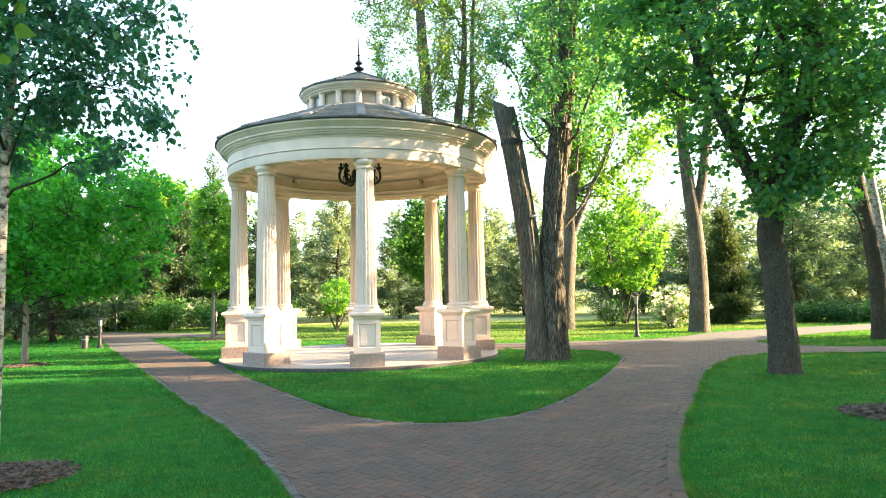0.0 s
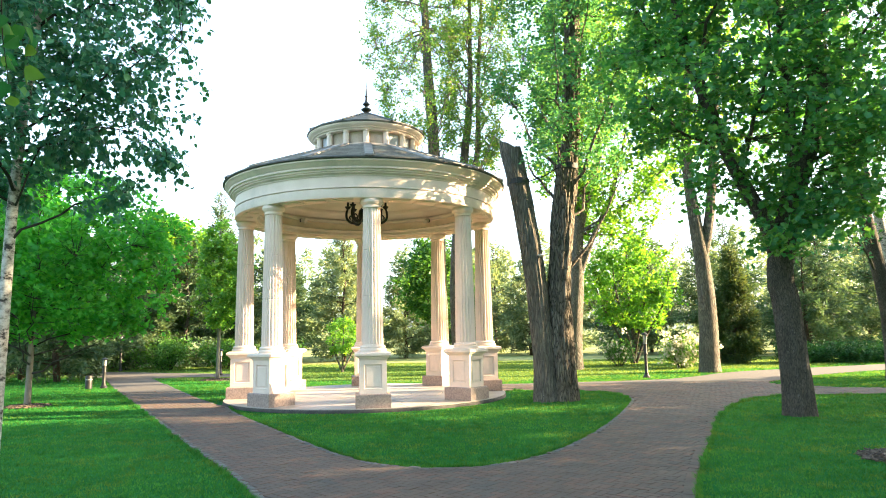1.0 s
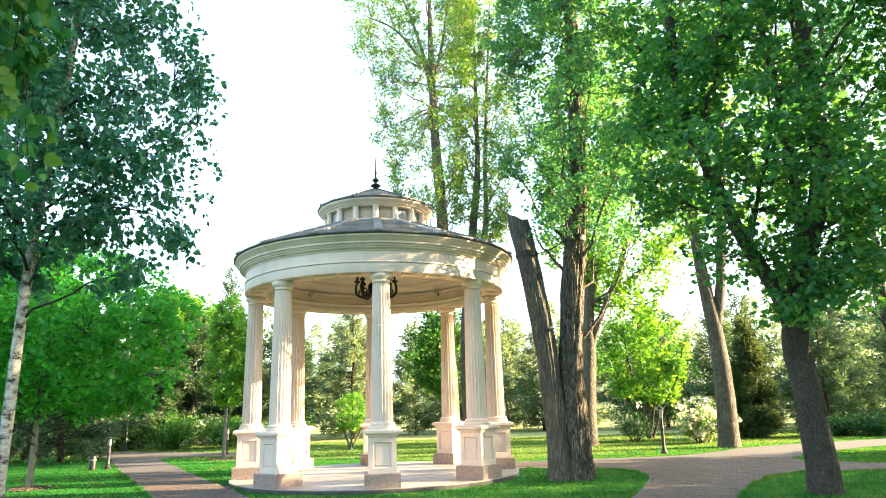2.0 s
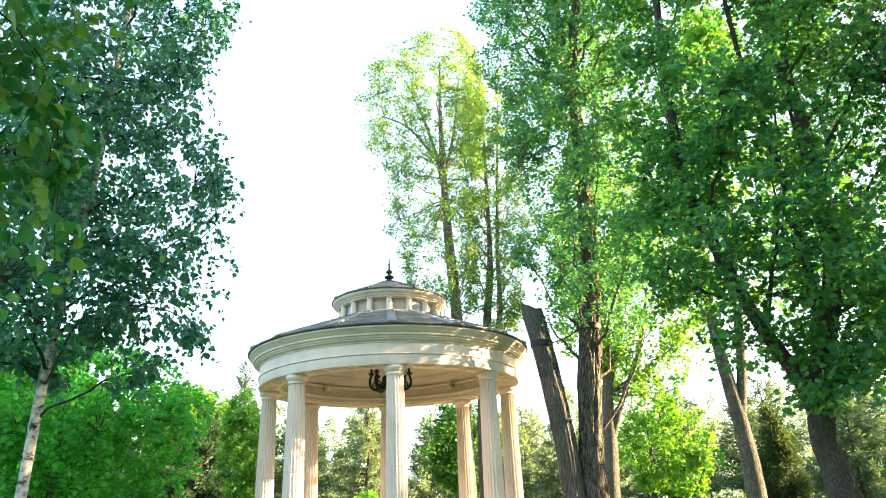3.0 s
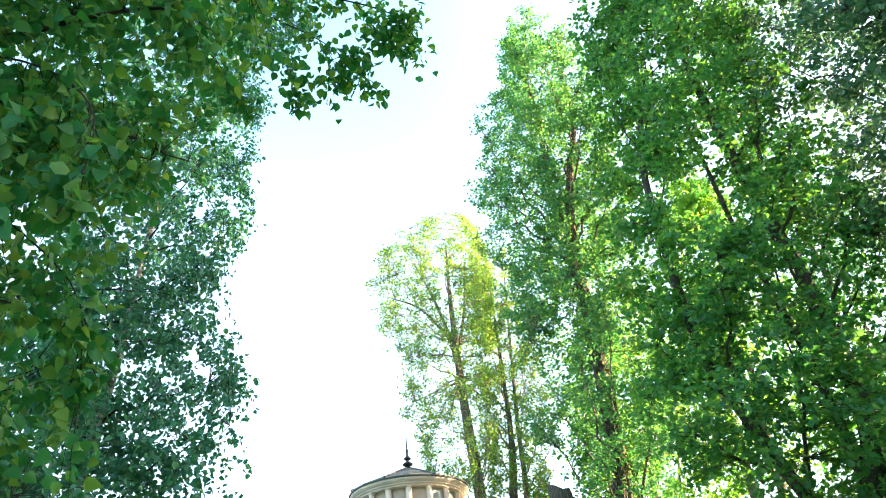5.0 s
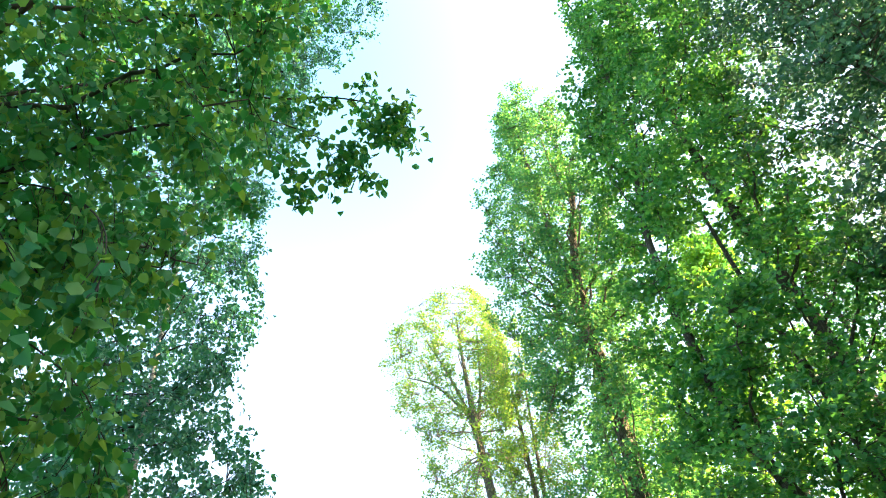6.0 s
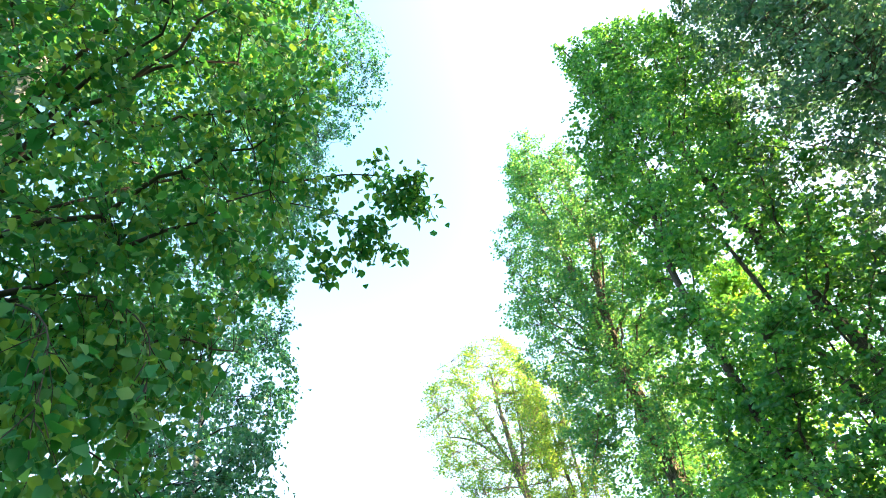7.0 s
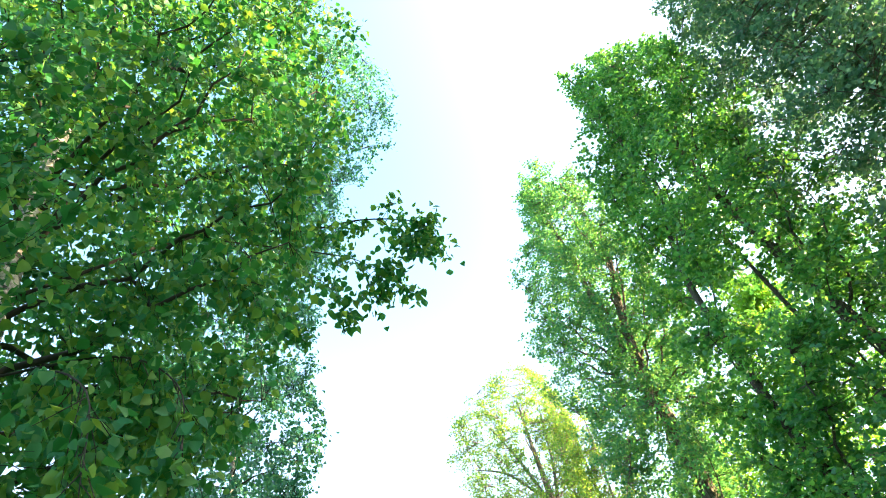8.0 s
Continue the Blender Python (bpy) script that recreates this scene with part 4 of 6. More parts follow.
    part("lantern_cornice", Geo().revolve([(0.93, 5.385), (1.12, 5.385), (1.13, 5.41), (1.16, 5.42), (1.17, 5.44), (1.20, 5.455), (1.235, 5.48), (1.245, 5.50), (1.245, 5.52), (0.93, 5.53)], 96, closed=True), CORNICE_STONE, root, smooth=True)
    part("lantern_gutter", Geo().revolve([(1.24, 5.515), (1.265, 5.52), (1.27, 5.54), (1.25, 5.555), (1.2, 5.555), (1.2, 5.52)], 96, closed=True), RIDGE, root, smooth=True)
    tip = Geo()
    for k in range(N):
        a0, a1 = 2 * math.pi * (k - 0.5) / N, 2 * math.pi * (k + 0.5) / N
        for r in range(7):
            ra, rb = 1.275 - 1.2 * r / 7, 1.275 - 1.2 * min(7, r + 1.2) / 7
            za, zb = 5.545 + 0.52 * r / 7, 5.545 + 0.52 * min(7, r + 1.2) / 7
            q = [(ra * math.cos(a0), ra * math.sin(a0), za + 0.016), (ra * math.cos(a1), ra * math.sin(a1), za + 0.016), (rb * math.cos(a1), rb * math.sin(a1), zb), (rb * math.cos(a0), rb * math.sin(a0), zb), (ra * math.cos(a0), ra * math.sin(a0), za), (ra * math.cos(a1), ra * math.sin(a1), za)]
            tip.add(q, [(0, 1, 2, 3), (4, 5, 1, 0)])
    part("lantern_roof", tip, ROOFING, root, m=roof_turn)
    lridge = Geo().tube([(1.28, 0, 5.558), (0.6, 0, 5.855), (0.06, 0, 6.085)], [0.022, 0.02, 0.016], 6).mesh("ridge")
    for k in range(8):
        part("ridge", lridge, RIDGE, root, m=pose(0, 0, 0, 0, 0, 45 * k + 11.25 + TURN))
    part("finial", Geo().revolve([(0.0, 6.0), (0.12, 6.02), (0.13, 6.06), (0.07, 6.09), (0.05, 6.12), (0.105, 6.15), (0.115, 6.175), (0.08, 6.2), (0.04, 6.215), (0.035, 6.25), (0.075, 6.28), (0.08, 6.30), (0.05, 6.33), (0.026, 6.36), (0.022, 6.45), (0.035, 6.47), (0.018, 6.5), (0.012, 6.7), (0.004, 6.88), (0.0, 6.88)], 20), IRON, root, "pointed dark metal finial", smooth=True)
    return root


rotunda()


def chandelier():
    root = thing("chandelier", "black wrought iron chandelier hanging from the gazebo ceiling", "lamp", (GX, GY, -0.27))
    part("stem", Geo().revolve([(0.0, 4.95), (0.07, 4.94), (0.03, 4.89), (0.014, 4.86), (0.014, 4.1), (0.05, 4.05), (0.07, 3.98), (0.04, 3.9), (0.015, 3.85), (0.03, 3.82), (0.0, 3.78)], 16), IRON, root, smooth="all")
    part("drum", Geo().revolve([(0.0, 3.93), (0.09, 3.95), (0.16, 4.0), (0.19, 4.08), (0.17, 4.2), (0.10, 4.27), (0.04, 4.32)], 20), IRON, root, smooth=True)
    arm = smooth_path([(0.15, 0, 4.02), (0.24, 0, 3.93), (0.34, 0, 3.94), (0.42, 0, 4.02), (0.43, 0, 4.14), (0.40, 0, 4.24)], 6)
    curl = smooth_path([(0.30, 0, 3.95), (0.27, 0, 4.04), (0.33, 0, 4.09), (0.37, 0, 4.04), (0.34, 0, 4.01)], 6)
    am = Geo().tube(arm, [0.028 - 0.010 * abs(i / (len(arm) - 1) - 0.5) for i in range(len(arm))], 7).mesh("arm", "all")
    cm = Geo().tube(curl, [0.016] * len(curl), 6).mesh("scroll", "all")
    cup = Geo().revolve([(0.0, 4.22), (0.035, 4.23), (0.065, 4.27), (0.068, 4.285), (0.025, 4.29), (0.025, 4.33), (0.022, 4.40), (0.0, 4.41)], 14).mesh("candle_cup", True)
    for k in range(8):
        a = part("arm", am, IRON, root, m=pose(0, 0, 0, 0, 0, 45 * k + 6))
        part("scroll", cm, IRON, a)
        part("candle_cup", cup, IRON, a, m=pose(0.40, 0, 0))


chandelier()


def spot_lamp(az):
    a = radians(az)
    root = thing("spotlight", "small beige spotlight fixed under the gazebo ring", "lamp", (GX + 2.15 * math.sin(a), GY - 2.15 * math.cos(a), 3.97), "spotlights", az)
    part("bracket", Geo().box(-0.02, 0.02, -0.09, 0.0, -0.02, 0.06), IRON, root)
    part("housing", Geo().revolve([(0.0, -0.06), (0.05, -0.06), (0.055, -0.04), (0.055, 0.06), (0.045, 0.07), (0.0, 0.07)], 16, m=pose(0, 0.05, 0, 70)), STONE_IN, root, smooth=True)


spot_lamp(231)
spot_lamp(145)


# ---- trees ----
grown("split_tree", "old tree split in two stems, one sawn off, bound with straps", [
    ([(2.10, 12.80, -0.1), (2.06, 12.8, 1.2), (2.08, 12.8, 2.1), (2.23, 12.8, 3.64), (2.38, 12.8, 4.86), (2.5, 12.8, 6.4), (2.58, 12.8, 8.5), (2.62, 12.8, 10.2), (2.9, 12.8, 12.2), (3.5, 12.8, 14.8), (3.4, 12.8, 18.0)], 0.275, 0.03),
    ([(2.62, 12.8, 9.7), (2.5, 12.85, 11.0), (2.45, 12.9, 12.6), (2.55, 12.9, 15.0), (2.4, 12.9, 18.2)], 0.12, 0.02)],
    BARK_MID, LEAF_LIME, 11, [(4.4, 2.4, 12.9, 0.9, 1.2, 1.0), (6.0, 2.5, 12.9, 1.35, 1.5, 1.5), (8.2, 2.6, 12.9, 1.85, 1.6, 1.7), (10.2, 2.7, 12.9, 2.15, 1.6, 1.7), (12.2, 2.75, 12.9, 2.4, 1.7, 1.7),
                              (13.4, 2.8, 12.9, 2.4, 1.7, 1.6), (15.7, 2.9, 12.9, 1.6, 1.5, 1.4), (17.4, 2.9, 12.9, 1.1, 1.3, 1.1), (18.9, 2.7, 12.9, 0.6, 1.0, 0.7)],
    limbs=60, sprigs=3200, per=26, size=0.078, width=0.8, spread=0.10, gaps=-0.08, gap_size=0.8, shell=0.5, steep=1.6, sides=72, rough=0.16, furrow=0.16, lump=0.4)


CUT_WOOD = surface("weathered_cut_wood", (0.16, 0.13, 0.10), (0.30, 0.25, 0.20), 6, 0.9, 60, 0.4, 0.006)


def split_stump():
    root = thing("sawn_stem", "bare grey dead half of the split trunk, sawn off aslant", "tree stump", (1.75, 12.72, 0))
    line = smooth_path([(0.0, 0, -0.1), (-0.02, 0, 0.6), (-0.08, 0, 1.6), (-0.14, 0, 2.4), (-0.3, 0, 3.6), (-0.46, 0, 4.5), (-0.53, 0, 4.85)], 8)
    n = len(line)
    g = Geo().tube(line, [0.20 + 0.09 * math.exp(-i / 3.0) + 0.01 * i / n for i in range(n)], 72, 0.10, 4, cap=True, furrow=0.06)
    # slanting saw cut at the top
    last = len(g.v) - 72
    for k in range(last, len(g.v)):
        x, y, z = g.v[k]
        g.v[k] = (x, y, z + (line[-1].x - x) * 0.75)
    part("stem", g, DEADWOOD, root, smooth=True)
    rim = [Vector(p) for p in g.v[last:]]
    mid = sum(rim, Vector()) / len(rim)
    up = Vector((0.6, 0, 0.8)) * 0.012
    part("saw_cut", Geo().add([mid + up] + [mid + (p - mid) * 0.93 + up for p in rim], [(0, 1 + i, 1 + (i + 1) % 72) for i in range(72)]), CUT_WOOD, root, "pale weathered saw cut")
    # bracket fungus on the split
    part("fungus", Geo().revolve([(0.0, -0.03), (0.04, -0.03), (0.07, -0.005), (0.06, 0.015), (0.0, 0.03)], 14, m=pose(-0.03, -0.21, 2.70)), GLASS_LAMP, root, "small white bracket fungus", smooth=True)
    return root


split_stump()


def strap(name, label, c, r, z, h=0.10):
    root = thing(name, label, "strap", (c[0], c[1], z), "straps")
    part("band", Geo().revolve([(r, -h / 2), (r + 0.012, -h / 2), (r + 0.012, h / 2), (r, h / 2)], 24, closed=True), STRAP, root, smooth=True)
    part("buckle", Geo().box(-0.05, 0.05, -r - 0.03, -r, -h / 2 - 0.01, h / 2 + 0.01, 0.005), IRON, root)


strap("strap", "black strap round the sawn dead stem", (1.36, 12.72), 0.205, 4.15)
strap("strap", "black strap round the living stem", (2.33, 12.8), 0.20, 4.45)
cable = thing("cable", "dark steel cable tying the two stems together", "cable", (0, 0, 0))
cl = smooth_path([(1.55, 12.66, 4.15), (1.85, 12.64, 4.25), (2.15, 12.68, 4.43)], 6)
part("rope", Geo().tube(cl, [0.011] * len(cl), 6), IRON, cable, smooth="all")

grown("maple", "dark maple with several tall stems over the lawn", [
    ([(5.08, 10.1, -0.1), (5.07, 10.1, 0.6), (5.02, 10.1, 1.6), (4.97, 10.1, 2.2), (5.32, 10.1, 3.5), (5.74, 10.1, 4.7), (5.8, 10.1, 6.6), (5.74, 10.1, 8.15), (5.58, 10.1, 10.5), (5.6, 10.1, 13.4), (6.0, 10.1, 17.0), (6.3, 10.1, 19.2)], 0.225, 0.03),
    ([(4.97, 10.1, 2.1), (4.84, 10.08, 2.7), (4.56, 10.05, 3.3), (4.36, 10.1, 3.8), (4.0, 10.1, 4.9), (3.72, 10.1, 5.9), (3.67, 10.1, 7.4), (3.78, 10.1, 9.8), (4.0, 10.1, 11.0), (4.42, 10.1, 12.8), (4.8, 10.1, 17.0), (4.7, 10.1, 19.3)], 0.125, 0.02),
    ([(5.0, 10.12, 2.1), (5.14, 10.15, 2.8), (5.34, 10.2, 3.9), (5.34, 10.2, 6.0), (5.1, 10.2, 8.5), (5.1, 10.3, 12.0)], 0.115, 0.02)],
    BARK, LEAF_MAPLE, 21, [(2.45, 4.9, 9.5, 0.9, 1.0, 0.9), (3.2, 4.9, 9.6, 1.9, 1.8, 1.7), (4.6, 4.9, 9.8, 2.5, 2.2, 2.1), (7.0, 4.9, 10.0, 2.1, 2.3, 2.2), (12.0, 5.1, 10.1, 1.9, 2.2, 2.1), (14.8, 5.3, 10.1, 1.85, 2.2, 2.0),
                           (16.0, 5.6, 10.1, 1.6, 2.1, 1.9), (17.2, 5.7, 10.2, 1.35, 2.0, 1.5), (18.6, 5.8, 10.3, 1.6, 1.8, 1.0), (19.7, 5.7, 10.4, 1.3, 1.0, 0.35)],
    limbs=64, sprigs=3500, per=16, size=0.098, width=1.0, spread=0.13, gaps=(-0.06, -0.16), gap_size=0.9, shell=0.48, steep=1.0, sides=48, rough=0.14, furrow=0.06, clear=0.13, lump=0.28, shape="lobed", holes=[((4.35, 9.0, 8.4), 0.7), ((4.6, 10.2, 9.1), 0.9), ((4.9, 11.4, 10.0), 0.9), ((7.2, 10.1, 12.0), 0.85), ((7.0, 10.1, 10.7), 0.75)], dense=[((3.6, 9.9, 6.2), 0.9, 70)])

grown("tall_tree", "tall slender tree with sparse fresh leaves behind the gazebo", [
    ([(-0.30, 21, -0.1), (-0.32, 21, 4), (-0.42, 21, 7.2), (-0.56, 21, 9.6), (-0.62, 21, 11.3), (-0.66, 21, 13.5), (-0.66, 21, 14.9), (-0.6, 21, 17.0)], 0.24, 0.02),
    ([(-0.6, 21, 11.2), (-0.85, 21, 12.9), (-1.3, 21, 14.6), (-1.9, 21, 16.2)], 0.09, 0.015), ([(-0.62, 21, 12.0), (-0.2, 21.1, 14.0), (0.1, 21.1, 16.4)], 0.07, 0.012),
    ([(-0.8, 21, 12.7), (-1.8, 20.9, 14.1), (-2.9, 20.8, 14.7)], 0.06, 0.010)],
    BARK_GREY, LEAF_SPRING, 31, [(7.0, -0.6, 21, 0.9, 0.7, 1.0), (8.8, -0.6, 21, 1.7, 1.0, 1.6), (10.6, -0.6, 21, 2.3, 1.2, 2.0), (12.2, -0.6, 21, 2.4, 1.2, 2.0), (13.6, -0.6, 21, 2.9, 1.4, 2.2), (14.9, -0.6, 21, 3.4, 1.6, 2.3),
                                 (16.0, -0.6, 21, 3.0, 1.6, 2.2), (17.0, -0.6, 21, 2.3, 1.4, 1.8), (17.7, -0.5, 21, 1.2, 1.1, 1.2), (18.1, -0.4, 21, 0.7, 0.8, 0.7)],
    limbs=70, sprigs=1750, per=22, size=0.085, width=0.7, spread=0.13, gaps=-0.06, gap_size=0.8, shell=0.26, steep=1.3, group="trees behind the gazebo", lump=0.16, twig_r=0.011, limb_mat=TWIG_PALE)
grown("tall_tree", "tall slender tree with two stems behind the gazebo", [
    ([(0.25, 21.6, -0.1), (0.2, 21.6, 3.4), (0.60, 21.6, 7.2), (0.8, 21.6, 9.0), (0.85, 21.6, 11.2), (0.9, 21.6, 16.0)], 0.2, 0.02),
    ([(0.35, 21.6, 4.5), (0.99, 21.6, 7.1), (1.1, 21.6, 9.8), (1.5, 21.6, 15.6)], 0.13, 0.02)],
    BARK_GREY, LEAF_SPRING, 32, [(6.6, 0.9, 21.6, 0.8, 0.9, 1.0), (9.0, 1.0, 21.6, 1.2, 1.3, 1.4), (12.0, 1.1, 21.6, 1.3, 1.6, 1.5), (15.0, 1.2, 21.6, 1.1, 1.5, 1.3), (16.4, 1.2, 21.6, 0.7, 1.0, 0.8)],
    limbs=40, sprigs=850, per=26, size=0.088, width=0.7, spread=0.13, gaps=-0.08, gap_size=0.8, shell=0.36, steep=1.5, group="trees behind the gazebo", twig_r=0.011, limb_mat=TWIG_PALE)
grown("park_tree", "sunlit tree with a leaning grey trunk", [
    ([(4.1, 22.7, -0.1), (4.15, 22.7, 1.2), (4.3, 22.7, 2.6), (4.48, 22.7, 4.8), (5.0, 22.7, 6.4), (5.4, 22.7, 9), (5.6, 22.7, 14)], 0.3, 0.03),
    ([(4.3, 22.7, 2.9), (4.9, 22.6, 4.4), (5.7, 22.5, 6.2), (6.3, 22.5, 8.6)], 0.12, 0.02), ([(4.45, 22.7, 4.6), (4.6, 22.7, 7.5), (4.4, 22.7, 11.0)], 0.16, 0.02)],
    BARK_GREY, LEAF_FRESH, 41, [(4.4, 5.4, 22.6, 1.2, 1.8, 1.2), (6.0, 5.4, 22.6, 2.3, 2.9, 2.2), (9.0, 5.4, 22.6, 2.6, 3.0, 2.4), (12.0, 5.4, 22.6, 2.3, 2.6, 2.2), (14.6, 5.4, 22.6, 1.0, 1.2, 1.0)],
    limbs=40, sprigs=1150, per=16, size=0.14, width=0.85, spread=0.16, gaps=-0.02, gap_size=1.0, shell=0.5, steep=0.9, twig_r=0.009)
grown("park_tree", "sunlit broad tree forking low on the lawn", [
    ([(7.62, 20.1, -0.1), (7.66, 20.1, 1.5), (7.60, 20.1, 3.2), (7.42, 20.1, 4.9), (7.34, 20.1, 6.7), (7.5, 20.1, 10), (7.8, 20.1, 15)], 0.30, 0.03),
    ([(7.60, 20.1, 3.3), (7.95, 20.1, 4.9), (8.3, 20.1, 8), (8.9, 20.1, 13), (9.0, 20.1, 16)], 0.17, 0.03)],
    BARK_GREY, LEAF_FRESH, 42, [(6.0, 7.9, 20.1, 1.0, 1.0, 1.0), (7.6, 8.2, 20.1, 2.0, 1.9, 1.8), (11.0, 8.4, 20.1, 2.3, 2.2, 2.2), (15.0, 8.7, 20.1, 2.0, 2.1, 2.0), (17.8, 8.8, 20.1, 0.9, 1.0, 0.9)],
    limbs=40, sprigs=650, per=15, size=0.14, width=0.85, spread=0.16, gaps=0.02, gap_size=1.1, shell=0.5, steep=0.9, twig_r=0.009, dense=[((8.9, 20.1, 16.4), 1.1, 240)])
tree("dark_tree", "tall dark-trunked tree beside the far path", [
    ([(10.48, 16.1, -0.1), (10.36, 16.1, 2), (10.0, 16.1, 4.4), (9.8, 16.1, 5.8), (9.8, 16.1, 9), (9.8, 16.1, 16)], 0.20, 0.03)],
    BARK, LEAF_GREY, 51, sparse=(10.0, 0.3), limbs=30, low=0.54, reach=3.0, rise=0.5, leaves=8000, size=0.11, twigs=9, sides=14,
    extra=[([(10.1, 16.0, 2.6), (9.2, 14.8, 2.9), (8.3, 14.0, 3.2), (7.3, 13.8, 3.5)], 0.035, 0.3), ([(10.1, 16.0, 3.2), (9.3, 15.0, 3.7), (8.6, 14.4, 4.2)], 0.025, 0.3)])
tree("birch", "white-barked birch beside the far path", [
    ([(11.28, 17.1, -0.1), (11.2, 17, 2), (11.0, 17, 3.9), (10.75, 17, 5.3), (10.6, 17, 7), (10.7, 17, 11), (10.7, 17, 16)], 0.15, 0.02)],
    BIRCH_BARK, LEAF_GREY, 52, sparse=(10.5, 0.25), limbs=24, low=0.5, reach=2.2, rise=0.6, bend=-0.2, hang=0.5, leaves=9000, size=0.09, twigs=9, sides=14, limb_mat=TWIG)
grown("dark_tree", "large dark tree with fine foliage over the lawn", [
    ([(9.3, 8.2, -0.1), (9.4, 8.2, 3), (9.5, 8.2, 7), (9.4, 8.1, 11), (9.3, 8.0, 16), (9.2, 8.0, 20)], 0.18, 0.03), ([(9.45, 8.2, 5.0), (8.7, 8.1, 8.0), (8.0, 8.0, 12.0), (7.9, 8.0, 17.0)], 0.11, 0.02)],
    BARK, LEAF_SHADE, 53, [(4.4, 9.0, 8.1, 1.4, 1.8, 1.5), (6.2, 9.0, 8.1, 2.8, 3.0, 2.8), (8.2, 9.0, 8.1, 3.2, 3.4, 3.2), (10.2, 9.0, 8.1, 3.7, 3.6, 3.2), (13.0, 9.0, 8.1, 3.1, 3.6, 3.1), (15.5, 9.0, 8.1, 2.7, 3.3, 2.8), (18.2, 9.0, 8.1, 2.0, 2.6, 2.1), (20.5, 9.1, 8.1, 1.0, 1.4, 1.0)],
    limbs=70, sprigs=3400, per=18, size=0.105, width=0.8, spread=0.12, gaps=-0.10, gap_size=0.8, shell=0.42, steep=1.0, holes=[((6.2, 8.3, 10.2), 0.8), ((5.9, 8.2, 8.9), 0.6)],
    dense=[((8.9, 7.0, 13.0), 1.9, 520), ((8.4, 7.4, 10.6), 1.4, 330), ((8.6, 7.2, 15.4), 1.5, 300), ((7.7, 8.2, 7.6), 1.4, 230)])

# added out of view on the right to keep sun off the front lawn
tree("dark_tree", "unseen leafy tree added to shade the front lawn", [
    ([(12.5, 4.6, -0.1), (12.4, 4.6, 3), (12.2, 4.7, 5), (12.0, 4.8, 8), (11.9, 4.8, 9.5)], 0.26, 0.03)],
    BARK, LEAF_GREY, 54, limbs=40, low=0.2, reach=4.0, rise=0.45, leaves=38000, size=0.16, twigs=9, sides=12)

# unseen trees to the right, sized to shade and dapple lawn and gazebo
for k, (x, y, h, n) in enumerate(((17.0, 6.5, 11.0, 14000), (19.5, 9.0, 9.0, 9000), (18.0, 2.5, 11.0, 16000), (22.0, 11.5, 9.0, 6500), (21.0, 14.8, 6.0, 12000))):
    tree("dark_tree", "unseen low-branched tree added to block the sun", [([(x, y, -0.1), (x, y, 3), (x + 0.2, y, h)], 0.24, 0.03)],
         BARK, LEAF_GREY, 55 + k, limbs=30, low=0.2, reach=4.0, rise=0.35, leaves=n, size=0.26, twigs=7, sides=10, limb_parts=False, group="trees beyond the lawn")

# added behind the camera to hold sky light off the right lawn
for k, (x, y) in enumerate(((5.2, -2.8),)):
    tree("park_tree", "unseen leafy tree added behind the camera for shade", [([(x, y, -0.1), (x, y, 4), (x + 0.2, y, 11)], 0.26, 0.03)],
         BARK, LEAF_GREY, 65 + k, limbs=32, low=0.28, reach=4.2, rise=0.4, leaves=25000, size=0.24, twigs=7, sides=10, limb_parts=False, group="trees behind the path")

# near birches
grown("birch", "young birch with white peeling bark in a mulch ring", [
    ([(-3.33, 4.95, -0.05), (-3.305, 4.95, 1.2), (-3.28, 4.95, 2.4), (-3.2, 4.95, 3.6), (-3.13, 4.95, 4.3), (-3.05, 4.95, 6.5), (-2.85, 4.95, 8.5), (-2.5, 4.95, 10.5), (-2.1, 4.95, 13.2)], 0.045, 0.01)],
    BIRCH_BARK, LEAF_BIRCH, 61, [(2.3, -3.3, 4.9, 0.5, 0.8, 0.7), (2.65, -3.3, 4.9, 0.9, 1.25, 1.0), (3.4, -3.2, 4.9, 1.1, 1.4, 1.2), (4.1, -3.15, 4.9, 1.2, 1.25, 1.2), (5.0, -3.1, 4.9, 1.2, 0.72, 1.1), (5.9, -3.1, 4.9, 1.2, 0.92, 1.1), (6.6, -3.05, 4.9, 1.2, 0.7, 1.1),
                                 (8.0, -2.9, 4.9, 1.2, 0.95, 1.2), (10.2, -2.5, 4.9, 1.3, 1.15, 1.2), (12.0, -2.0, 4.9, 1.2, 1.7, 1.1), (13.5, -1.7, 4.9, 1.0, 1.5, 1.0), (15.0, -1.5, 4.9, 0.6, 0.9, 0.6)],
    limbs=70, sprigs=4300, per=14, size=0.05, width=0.9, droop=0.5, spread=0.055, gaps=-0.2, gap_size=0.55, shell=0.42, steep=0.5, limb_mat=TWIG, shape="ovate", sides=20, rough=0.06, twig_r=0.003, lump=0.3, group="near birches", dense=[((-3.35, 4.9, 3.3), 0.95, 420), ((-3.4, 4.9, 4.5), 0.95, 320)],
    extra=[([(-3.25, 4.93, 2.3), (-2.9, 4.75, 2.78), (-2.3, 4.7, 2.78), (-1.85, 4.7, 2.5)], 0.008, 26, 0.2)])
